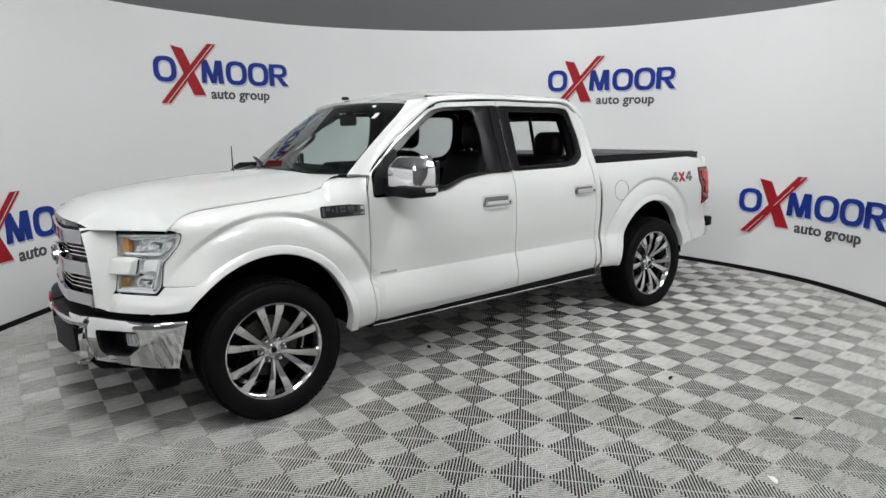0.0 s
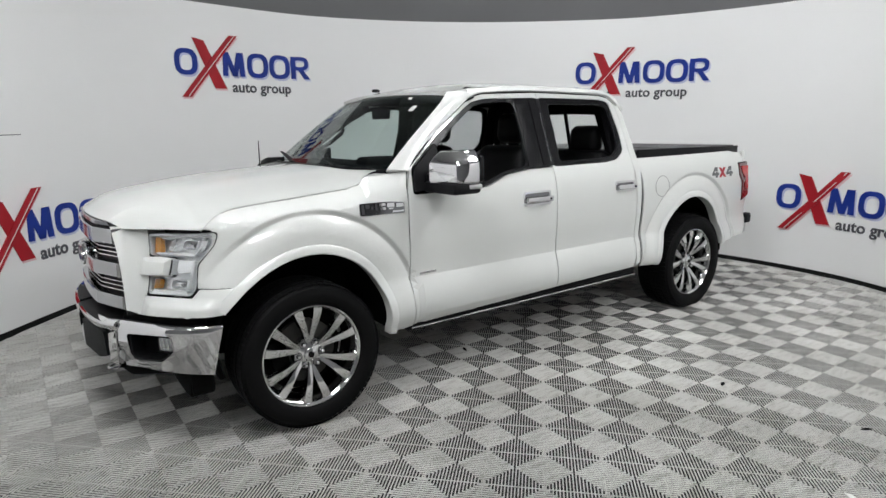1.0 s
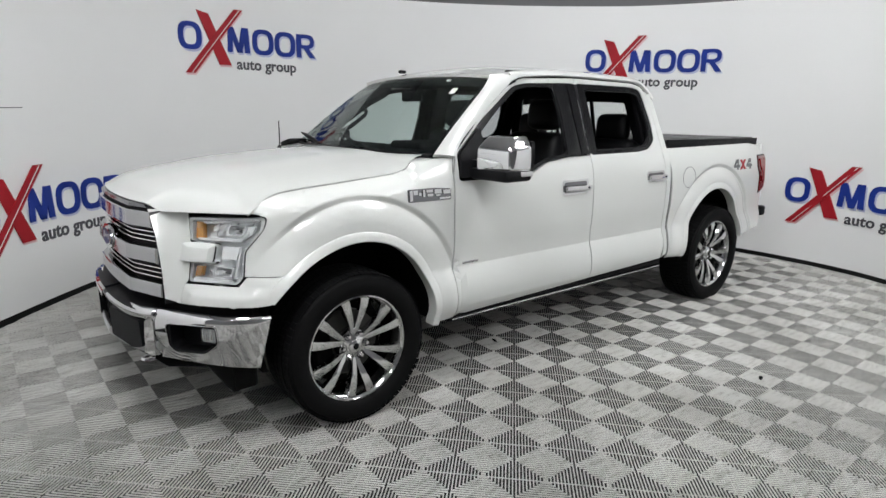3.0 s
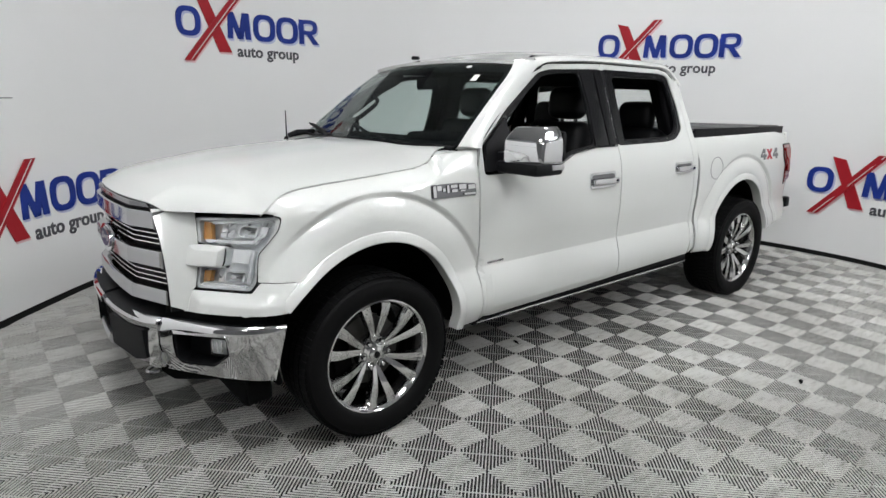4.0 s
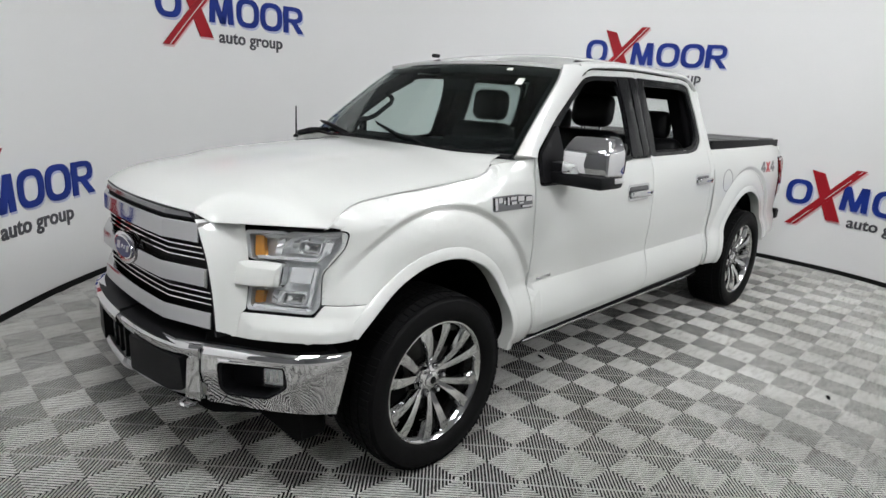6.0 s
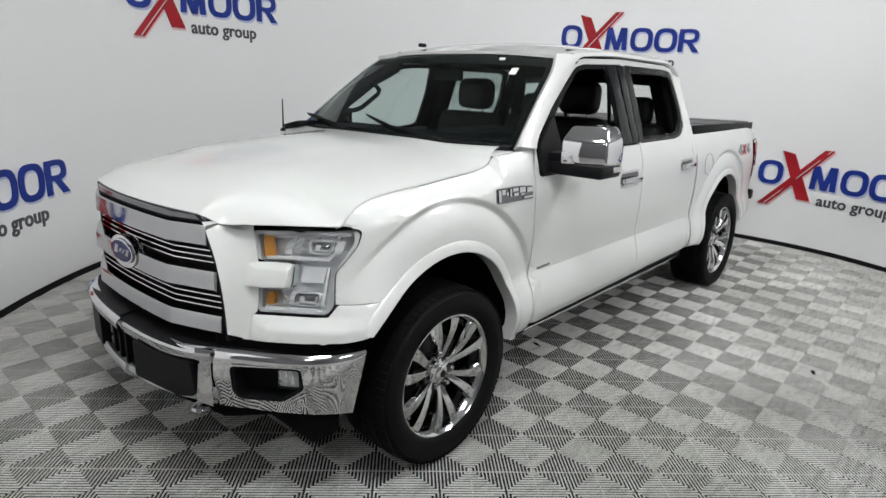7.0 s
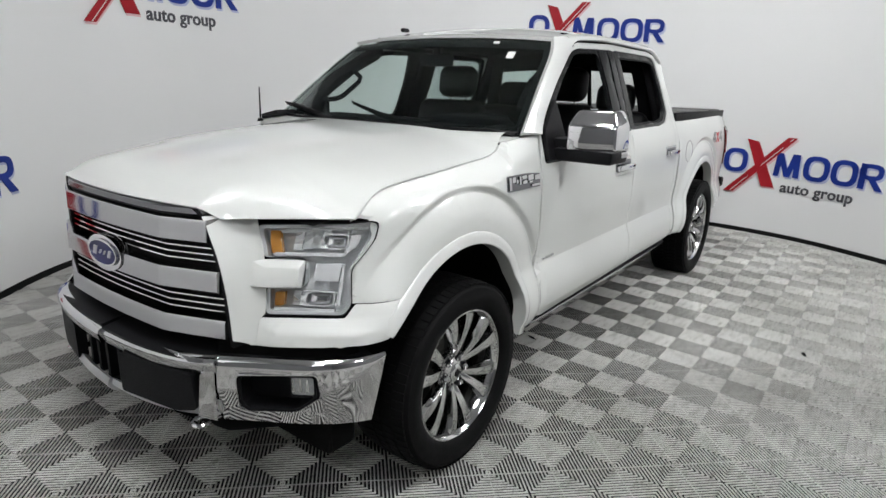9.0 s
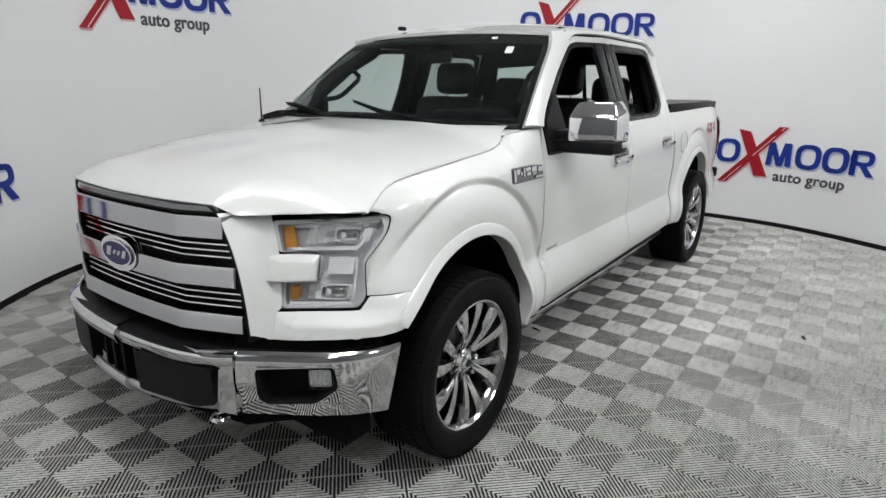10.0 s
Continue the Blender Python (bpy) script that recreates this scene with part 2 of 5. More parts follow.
def prism(poly, mapping, depth, bevel=0.0):
    """A solid with a flat outline; mapping(u, v, d) gives the place d deep (0 is the face)."""
    bm = bmesh.new()
    front = [bm.verts.new(mapping(u, v, 0)) for u, v in poly]
    back = [bm.verts.new(mapping(u, v, depth)) for u, v in poly]
    bm.faces.new(front)
    bm.faces.new(back[::-1])
    n = len(poly)
    for i in range(n):
        bm.faces.new((front[i], back[i], back[(i + 1) % n], front[(i + 1) % n]))
    return bm


def ribbon(outer, inner, mapping, depth):
    """A closed band between two outlines with the same number of points, depth deep."""
    bm = bmesh.new()
    n = len(outer)
    r = [[bm.verts.new(mapping(*p, d)) for p in ring] for ring in (outer, inner) for d in (0, depth)]
    fo, bo, fi, bi = r
    for i in range(n):
        j = (i + 1) % n
        for q in ((fo[i], fo[j], fi[j], fi[i]), (bo[i], bi[i], bi[j], bo[j]), (fo[i], bo[i], bo[j], fo[j]), (fi[i], fi[j], bi[j], bi[i])):
            bm.faces.new(q)
    return bm


def lathe(profile, n=64, axis="Y"):
    """Turn (radius, along) pairs round the axis."""
    bm = bmesh.new()
    rings = []
    for i in range(n):
        a = 2 * math.pi * i / n
        rings.append([bm.verts.new((r * math.cos(a), y, r * math.sin(a))) for r, y in profile])
    for i in range(n):
        a, b = rings[i], rings[(i + 1) % n]
        for k in range(len(profile) - 1):
            bm.faces.new((a[k], a[k + 1], b[k + 1], b[k]))
    return bm


def tube(points, radius, n=8, closed=False):
    bm = bmesh.new()
    pts = [Vector(p) for p in points]
    rings = []
    for i, p in enumerate(pts):
        a = pts[i - 1] if i or closed else pts[i]
        b = pts[(i + 1) % len(pts)] if i < len(pts) - 1 or closed else pts[i]
        d = (b - a).normalized()
        s = d.cross(Vector((0, 0, 1)) if abs(d.z) < 0.9 else Vector((1, 0, 0))).normalized()
        u = s.cross(d)
        r = radius[i] if isinstance(radius, (list, tuple)) else radius
        rings.append([bm.verts.new(p + (s * math.cos(2 * math.pi * k / n) + u * math.sin(2 * math.pi * k / n)) * r) for k in range(n)])
    pairs = list(zip(rings, rings[1:])) + ([(rings[-1], rings[0])] if closed else [])
    for a, b in pairs:
        for k in range(n):
            bm.faces.new((a[k], a[(k + 1) % n], b[(k + 1) % n], b[k]))
    if not closed:
        bm.faces.new(rings[0][::-1])
        bm.faces.new(rings[-1])
    return bm


def steps(a, b, n):
    return [a + (b - a) * i / n for i in range(n + 1)]


def curve(pairs, x):
    """Smooth interpolation of (x, value) pairs in rising x, without overshoot."""
    n = len(pairs)
    if x <= pairs[0][0]:
        return pairs[0][1]
    if x >= pairs[-1][0]:
        return pairs[-1][1]
    i = 0
    while x > pairs[i + 1][0]:
        i += 1

    def slope(k):
        return (pairs[k + 1][1] - pairs[k][1]) / (pairs[k + 1][0] - pairs[k][0])

    def tangent(k):
        if k == 0:
            return slope(0)
        if k == n - 1:
            return slope(n - 2)
        p, q = slope(k - 1), slope(k)
        return 0.0 if p * q <= 0 else 2 * p * q / (p + q)

    (xa, va), (xb, vb) = pairs[i], pairs[i + 1]
    h = xb - xa
    t = (x - xa) / h
    return va * (1 + 2 * t) * (1 - t) ** 2 + vb * t * t * (3 - 2 * t) + h * tangent(i) * t * (1 - t) ** 2 + h * tangent(i + 1) * t * t * (t - 1)


# ---- the studio: curved wall, floor, ceiling ----
PLAN = [(3.25, 0.85), (2.85, 0.1), (2.05, -1.05), (1.43, -1.75), (0.67, -2.50), (-0.06, -2.98), (-0.95, -3.20), (-1.95, -3.29),
        (-3.00, -3.02), (-3.95, -2.50), (-4.75, -1.80), (-5.33, -1.08), (-5.66, -0.20), (-5.80, 0.75), (-5.74, 1.55), (-5.42, 2.35), (-4.85, 3.35), (-4.0, 4.4), (-3.0, 5.3)]
WALL_TOP = 2.905


def spline(points, n):
    out = []
    for i in range(len(points) - 1):
        p0, p1, p2, p3 = (Vector(points[max(0, min(len(points) - 1, i + k))]) for k in (-1, 0, 1, 2))
        for j in range(n):
            t = j / n
            out.append(0.5 * ((2 * p1) + (p2 - p0) * t + (2 * p0 - 5 * p1 + 4 * p2 - p3) * t * t + (3 * p1 - p0 - 3 * p2 + p3) * t ** 3))
    out.append(Vector(points[-1]))
    return out


WALL = spline(PLAN, 10)
RUN = [0.0]
for a, b in zip(WALL, WALL[1:]):
    RUN.append(RUN[-1] + (b - a).length)


def wall_at(s, z, d=0.0):
    """The place s metres along the wall and d in front of it."""
    i = int(np.clip(np.searchsorted(RUN, s) - 1, 0, len(WALL) - 2))
    a, b = WALL[i], WALL[i + 1]
    t = (s - RUN[i]) / (RUN[i + 1] - RUN[i])
    k0, k1 = WALL[max(0, i - 1)], WALL[min(len(WALL) - 1, i + 2)]
    n0, n1 = (b - k0).normalized(), (k1 - a).normalized()
    g = (n0 * (1 - t) + n1 * t).normalized()
    p = a + (b - a) * t
    return Vector((p.x + g.y * d, p.y - g.x * d, z))


def along(x, y):
    i = min(range(len(WALL)), key=lambda k: (WALL[k] - Vector((x, y))).length)
    return RUN[i]


def build_wall():
    bm = bmesh.new()
    rows = []
    for s in RUN:
        s = min(max(s, 0.001), RUN[-1] - 0.001)
        rows.append([bm.verts.new(wall_at(s, z, d)) for z, d in ((-0.05, 0), (WALL_TOP, 0), (WALL_TOP, -0.12), (-0.05, -0.12))])
    for a, b in zip(rows, rows[1:]):
        for k in range(4):
            bm.faces.new((a[k], b[k], b[(k + 1) % 4], a[(k + 1) % 4]))
    bm.faces.new(rows[0])
    bm.faces.new(rows[-1][::-1])
    tagged(part("wall_curved", bm, WALLPAINT), "smooth white painted curved studio wall", "wall", kind="structure")
    bm = bmesh.new()
    rows = []
    for s in RUN:
        s = min(max(s, 0.001), RUN[-1] - 0.001)
        rows.append([bm.verts.new(wall_at(s, z, d)) for z, d in ((-0.01, 0.001), (0.042, 0.001), (0.046, 0.010), (0.01, 0.018), (-0.01, 0.018))])
    for a, b in zip(rows, rows[1:]):
        for k in range(5):
            bm.faces.new((a[k], b[k], b[(k + 1) % 5], a[(k + 1) % 5]))
    tagged(part("baseboard", bm, SKIRT), "black skirting strip along the foot of the wall", "baseboard", kind="structure")


build_wall()
EDGE = along(1.12, -2.05)
tagged(part("wall_panel", sheet(lambda a, z: wall_at(a, z, 0.005), steps(0.01, EDGE, 40), (1.572, 2.2, WALL_TOP - 0.004), 0.004), WALLPAINT, smooth=False), "thin white board fixed on the curved wall", "wall panel", kind="structure")
# grey strip that paints the shadow gap along the board's lower edge
tagged(part("trim", sheet(lambda a, z: wall_at(a, z, 0.004), steps(0.01, EDGE + 0.01, 40), (1.566, 1.572), 0.003), DECALGREY, smooth=False), "thin grey joint strip coloured as the shadow gap under the wall board", "trim", kind="structure")
ROOM_TOP = 4.7
for nm, x0, y0, x1, y1 in (("wall_behind", -6.4, 8.0, 6.6, 8.2), ("wall_side", 6.4, -4.0, 6.6, 8.0), ("wall_end", -6.6, -4.2, -6.4, 8.2), ("wall_back", -6.4, -4.2, 6.6, -4.0)):
    tagged(part(nm, box(x1 - x0, y1 - y0, ROOM_TOP + 0.1, 0, pose((x0 + x1) / 2, (y0 + y1) / 2, ROOM_TOP / 2)), CLOSING, smooth=False), "plain grey painted wall closing the room", "wall", kind="structure")
outer = sheet(lambda s, z: wall_at(s, z, -0.5), [min(max(r, 0.001), RUN[-1] - 0.001) for r in RUN], (0.0, 1.5, 2.8, ROOM_TOP), 0.1)
tagged(part("wall_outer", outer, CLOSING), "plain grey curved wall behind the white studio wall", "wall", kind="structure")
tagged(part("ceiling", box(13.4, 12.6, 0.15, 0, pose(0, 2.0, ROOM_TOP + 0.085)), CEILPAINT, smooth=False), "plain light grey ceiling high above the studio wall", "ceiling", kind="structure")
tagged(part("ground", box(13.4, 12.6, 0.1, 0, pose(0, 2.0, -0.07)), FLOORBASE, smooth=False), "dark concrete sub floor under the tiles", "floor", kind="structure")


# ---- ceiling lamps ----
def ceiling_light(x, y, turn=0.0, w=0.62, d=0.62):
    root = empty("ceiling_light", pose(x, y, ROOM_TOP, 0, 0, turn))
    part("frame", ribbon([(-w / 2 - .03, -d / 2 - .03), (w / 2 + .03, -d / 2 - .03), (w / 2 + .03, d / 2 + .03), (-w / 2 - .03, d / 2 + .03)],
                         [(-w / 2, -d / 2), (w / 2, -d / 2), (w / 2, d / 2), (-w / 2, d / 2)], lambda u, v, q: Vector((u, v, -0.05 + q)), 0.05), LAMPFRAME, root, smooth=False)
    part("diffuser", box(w - 0.004, d - 0.004, 0.15, 0.03, pose(0, 0, -0.08), 3), DIFFUSER, root, smooth=False)
    return tagged(root, "square white ceiling lamp with deep diffuser, lit", "ceiling light", "studio ceiling lamps")


for lx, ly, size in ((-3.3, 3.5, 0.92), (-4.3, 4.7, 0.92), (1.3, 1.8, 1.14), (4.2, 3.4, 0.62), (-3.0, 0.3, 0.74), (0.3, 6.6, 1.2)):
    ceiling_light(lx, ly, 0.0, size, size)


# ---- the pickup truck: x forward from the front axle, y to its left, z up ----
LEAN = 0.023
truck = empty("pickup_truck", pose(0, -0.031, -0.0223, math.degrees(LEAN)))
tagged(truck, "white crew cab pickup truck with chrome trim, parked on the tiles", "pickup truck")
AXLE_R = -3.683
SIDES = (1, -1)

SEAM = [(-0.64, 1.38), (-0.425, 1.36), (-0.39, 1.325), (-0.31, 1.303), (-0.024, 1.278), (0.338, 1.247), (0.425, 1.222), (0.51, 1.156)]      # hood seam height along x
PROFILE = [(0.40, 0.935), (0.44, 0.962), (0.50, 0.992), (0.56, 1.000), (0.62, 0.996), (0.69, 0.979), (0.733, 0.9652), (0.738, 0.9635), (0.78, 0.964), (0.95, 0.976), (1.10, 0.976), (1.20, 0.968), (1.28, 0.952), (1.34, 0.931), (1.40, 0.909), (1.60, 0.837), (1.85, 0.747), (1.90, 0.722)]


def front_x(y, z):
    return (1.22 - 0.576 * y - 0.27 * z) / 0.817


def corner(t, z):
    """The rounded front corner, from the lamp face (t = 0) to the wing side (t = 1)."""
    k = max(0.0, min(1.0, (1.0 - z) / 0.24))
    k = k * k * (3 - 2 * k)
    a, b, c = (front_x(0.84, z), 0.84), (front_x(0.95 + 0.065 * k, z), 0.95 + 0.065 * k), (0.30, 0.966 + 0.035 * k)
    return ((1 - t) ** 2 * a[0] + 2 * t * (1 - t) * b[0] + t * t * c[0], (1 - t) ** 2 * a[1] + 2 * t * (1 - t) * b[1] + t * t * c[1])


def side_y(x, z):
    y = curve(PROFILE, z)
    if x > 0.0:      # the wing tucks in round the lamps
        if x > 0.30:
            lo, hi = 0.0, 1.0
            for _ in range(18):
                mid = (lo + hi) / 2
                if corner(mid, z)[0] > x:
                    lo = mid
                else:
                    hi = mid
            yc = corner(lo, z)[1] if corner(0, z)[0] > x else 0.84 - (x - corner(0, z)[0]) * 1.2
        else:
            yc = corner(1.0, z)[1]
        k = min(1, x / 0.30)
        y = y * (1 - k) + (yc + (max(0.955, curve(PROFILE, z)) - 0.972) * max(0, 1 - x / 0.5)) * k
    if x > -0.64 and z > 1.10:      # the wing top rolls over to the hood seam
        zs = curve(SEAM, x)
        k = min(1.0, (x + 0.64) / 0.22)
        q = max(0.0, min(1.0, (z - zs + 0.105) / 0.105))
        y -= k * max(0.0, y - 0.872) * q ** 2.2
    if x < -4.2:
        y -= 0.20 * (x + 4.2) ** 2
    if z < 1.3:      # swollen arches round both wheels
        for ax, ay in ((-0.03, 0.62), (AXLE_R, 0.66)):
            r = math.hypot(x - ax, (z - 0.42) * 0.92)
            if r < 0.82:
                # the skin turns in along the arc, then swells out to the moulding
                fade = max(0.0, min(1.0, (0.50 - x) / 0.22))
                t = max(0.0, min(1.0, (0.738 - r) / 0.034))
                e = max(0.0, min(1.0, (0.706 - r) / 0.095))
                y += (0.022 + 0.009 * fade) * e * (1.7 - 0.7 * e) - 0.018 * fade * t * t * (3 - 2 * t)
    return y


def side(sgn, d=0.0):
    return lambda x, z: Vector((x, sgn * (side_y(x, z) + d), z))


def face(sgn, d=0.0):
    """Lamp face: u is the distance from the middle (beyond 0.84 it runs on round the corner), v the height."""
    def at(u, v, q=0.0):
        q = d - q
        if u <= 0.84:
            x, y = front_x(u, v), u
            n = Vector((0.79, 0.557, 0.26))
        else:
            t = min(1.0, (u - 0.84) / 0.36)
            x, y = corner(t, v)
            n = Vector((0.79 - 0.75 * t, 0.557 + 0.44 * t, 0.26 - 0.2 * t)).normalized()
        return Vector((x + n.x * q, sgn * (y + n.y * q), v + n.z * q))
    return at


# side outlines in (x, z)
fender = [(-0.682, 0.50), (-0.668, 0.72), (-0.660, 1.10), (-0.668, 1.30), (-0.690, 1.385), (-0.52, 1.372), (-0.425, 1.362), (-0.390, 1.325), (-0.31, 1.303), (-0.024, 1.278), (0.338, 1.247), (0.425, 1.222), (0.505, 1.158), (0.462, 1.152), (0.465, 1.09), (0.540, 0.985), (0.556, 0.8685), (0.40, 0.8660)]
arch_cut_f = [(-0.025 + (0.505 + 0.120 * max(0.0, math.cos(radians(a))) ** 2) * math.cos(radians(a)), 0.49 + 0.515 * math.sin(radians(a))) for a in steps(46, 186, 20)]
fender += [p for p in arch_cut_f] + [(-0.54, 0.425), (-0.682, 0.43)]
door_f = [(-0.690, 0.435), (-0.674, 0.72), (-0.667, 1.10), (-0.676, 1.28), (-0.715, 1.400), (-0.972, 1.614), (-1.24, 1.790), (-1.33, 1.838), (-1.42, 1.858), (-1.925, 1.878), (-1.930, 1.33), (-1.935, 0.47)]
door_r = [(-1.943, 0.47), (-1.938, 1.33), (-1.933, 1.878), (-2.62, 1.868), (-2.72, 1.850), (-2.775, 1.80), (-2.80, 1.70), (-2.825, 1.45), (-2.835, 1.34), (-2.86, 1.05), (-2.86, 0.60), (-2.84, 0.49)]
win_f = rounded([(-0.706, 1.245), (-0.728, 1.405), (-0.972, 1.592), (-1.235, 1.763), (-1.31, 1.806), (-1.42, 1.828), (-1.925, 1.846), (-1.927, 1.352), (-1.70, 1.352), (-1.475, 1.326), (-1.31, 1.262), (-1.18, 1.245)], 0.03, 3)
win_r = rounded([(-1.941, 1.352), (-1.939, 1.846), (-2.62, 1.840), (-2.715, 1.822), (-2.765, 1.60), (-2.765, 1.44), (-2.67, 1.375), (-2.52, 1.357)], 0.035, 3)
open_f = rounded([(-0.93, 1.29), (-0.93, 1.50), (-1.15, 1.665), (-1.33, 1.782), (-1.43, 1.802), (-1.690, 1.810), (-1.712, 1.62), (-1.700, 1.372), (-1.47, 1.346), (-1.30, 1.286), (-1.15, 1.268)], 0.04, 3)
open_r = rounded([(-2.015, 1.374), (-2.030, 1.600), (-2.022, 1.806), (-2.60, 1.806), (-2.68, 1.790), (-2.725, 1.60), (-2.725, 1.46), (-2.65, 1.395), (-2.52, 1.378)], 0.04, 3)
bed = [(-2.945, 0.49), (-2.95, 0.70), (-2.96, 1.05), (-2.942, 1.20), (-2.905, 1.32), (-2.905, 1.372), (-3.6, 1.377), (-4.50, 1.386), (-4.55, 1.36), (-4.62, 1.26), (-4.66, 1.12), (-4.68, 0.90), (-4.69, 0.70), (-4.60, 0.575), (-4.18, 0.540)]
arch_cut_r = arc(AXLE_R + 0.02, 0.49, 0.505, 0.545, 174, -2, 20)
bed += arch_cut_r + [(-3.16, 0.47), (-2.95, 0.47)]
cab_corner = [(-2.868, 0.49), (-2.868, 1.05), (-2.843, 1.34), (-2.833, 1.45), (-2.806, 1.70), (-2.782, 1.805), (-2.80, 1.87), (-2.86, 1.72), (-2.905, 1.43), (-2.915, 1.36), (-2.922, 1.20), (-2.928, 1.05), (-2.920, 0.52)]


def flare(sgn, ax, az, rx, rz, a0, a1, n=36, ahead=0.0):
    """The lipped arch moulding: a curved section swept round the wheel."""
    sec = ((0.055, -0.012), (0.0545, 0.008), (0.0525, 0.014), (0.048, 0.017), (0.025, 0.021), (0.006, 0.023), (0.001, 0.020), (0.000, 0.012), (0.002, -0.050), (0.03, -0.06), (0.05, -0.03))
    rows = []
    bm = bmesh.new()
    for i in range(n + 1):
        a = radians(a0 + (a1 - a0) * i / n)
        row = []
        for r, d in sec:
            x, z = ax + (rx + r + ahead * max(0.0, math.cos(a)) ** 2) * math.cos(a), az + (rz + r) * math.sin(a)
            row.append(bm.verts.new((x, sgn * (side_y(min(x, 0.50), max(z, 0.45)) + d - 0.012), z)))
        rows.append(row)
    m = len(sec)
    for a, b in zip(rows, rows[1:]):
        for k in range(m):
            bm.faces.new((a[k], b[k], b[(k + 1) % m], a[(k + 1) % m]))
    bm.faces.new(rows[0])
    bm.faces.new(rows[-1][::-1])
    return bm


def side_solid(sgn, poly, d0, d1):
    """A thin solid lying on the side, from d0 to d1 off the skin."""
    return prism(poly, lambda u, v, q: Vector((u, sgn * (side_y(u, v) + d1 - q), v)), d1 - d0)


def band(sgn, outer, inner, d0, d1):
    return ribbon(outer, inner, lambda u, v, q: Vector((u, sgn * (side_y(u, v) + d1 - q), v)), d1 - d0)


def handle(sgn, x0, x1, z0, z1, parent):
    zc, L = (z0 + z1) / 2, x0 - x1
    cup = rounded([(x0, z0), (x0, z1), (x1, z1), (x1, z0)], 0.022, 3)
    h = part("door_handle", side_solid(sgn, cup, -0.001, 0.005), CHROME, parent, "chrome door handle with recess coloured dark as shadow")
    inner = rounded([(x0 - 0.016, z0 + 0.014), (x0 - 0.016, z1 - 0.014), (x1 + 0.016, z1 - 0.014), (x1 + 0.016, z0 + 0.014)], 0.016, 3)
    # dark metal colour stands for the shadow in the cup behind the grip
    part("recess", side_solid(sgn, inner, 0.002, 0.0062), GRILLEDARK, h)
    y = side_y((x0 + x1) / 2, zc) + 0.030
    bm = box(L - 0.01, 0.018, 0.040, 0.008, pose((x0 + x1) / 2, sgn * y, zc - 0.008))
    bm2 = box(0.03, 0.03, 0.028, 0.006, pose(x0 - 0.03, sgn * (y - 0.014), zc - 0.008))
    bm3 = box(0.03, 0.03, 0.028, 0.006, pose(x1 + 0.03, sgn * (y - 0.014), zc - 0.008))
    part("grip", merge(bm, bm2, bm3), CHROME, h)
    part("key_cap", lathe([(0.0001, 0.012), (0.008, 0.012), (0.009, 0.0)], 16), BLACK, h, m=pose(x1 + 0.032, sgn * (y - 0.001), zc - 0.006, 0 if sgn > 0 else 180))


def mirror(sgn, parent):
    mr = part("door_mirror", side_solid(sgn, rounded([(-0.71, 1.262), (-0.738, 1.40), (-0.93, 1.55), (-0.95, 1.28)], 0.02, 3), 0.002, 0.022), BLACK, parent, "chrome capped door mirror on black arm")
    arm = merge(box(0.13, 0.12, 0.075, 0.018, pose(-0.87, sgn * 0.99, 1.330)), box(0.21, 0.31, 0.066, 0.020, pose(-0.885, sgn * 1.110, 1.290)))
    part("arm", arm, BLACK, mr)

    # cap: upright face turned a little outwards, under a sloping roof
    bm = bmesh.new()
    for x, y, z in ((0.118, -0.118, -0.098), (0.060, 0.112, -0.098), (-0.100, 0.124, -0.098), (-0.100, -0.122, -0.098),
                    (0.116, -0.116, 0.030), (0.060, 0.108, 0.022), (-0.090, 0.122, 0.030),
                    (0.050, -0.098, 0.092), (0.010, 0.070, 0.092), (-0.100, 0.086, 0.098), (-0.100, -0.108, 0.098)):
        bm.verts.new((x, sgn * y, z))
    bmesh.ops.convex_hull(bm, input=bm.verts[:])
    bmesh.ops.dissolve_limit(bm, angle_limit=radians(9), verts=bm.verts[:], edges=bm.edges[:])
    bmesh.ops.recalc_face_normals(bm, faces=bm.faces)
    bmesh.ops.bevel(bm, geom=bm.edges[:], offset=0.017, segments=4, profile=0.5, affect="EDGES")
    bm.transform(pose(-0.885, sgn * 1.145, 1.412))
    part("cap", bm, CHROME, mr, "chrome mirror cap")
    bm = box(0.014, 0.20, 0.160, 0.02, pose(-1.008, sgn * 1.145, 1.400))
    part("mirror_glass", bm, GLOSSBLACK, mr)
    part("indicator", box(0.10, 0.030, 0.030, 0.008, pose(-0.945, sgn * 1.252, 1.298)), SATIN, mr)
    if sgn < 0:      # this one is swung back a little
        for ob in mr.children:
            ob.matrix_basis = pose(-0.10, 0.03, 0) @ ob.matrix_basis


def seat(x, y, z, w, h):
    s = empty("seat", pose(x, y, z), truck)
    s["label"] = "black leather seat"
    part("cushion", box(0.52, w, 0.20, 0.07, pose(0.10, 0, 0.02), 4), LEATHER, s)
    part("backrest", box(0.20, w, h, 0.08, pose(-0.22, 0, h / 2 + 0.02, 0, -14, 0), 4), LEATHER, s)
    return s


def headrest(s, x, y, z):
    part("headrest", box(0.15, 0.31, 0.23, 0.070, pose(x, y, z, 0, -6, 0), 5), LEATHER, s)
    for dy in (-0.07, 0.07):
        part("headrest_post", tube([(x, y + dy, z - 0.19), (x, y + dy, z - 0.08)], 0.008), CHROME, s)


# wheels
TYRE_R, RIM_R = 0.398, 0.276


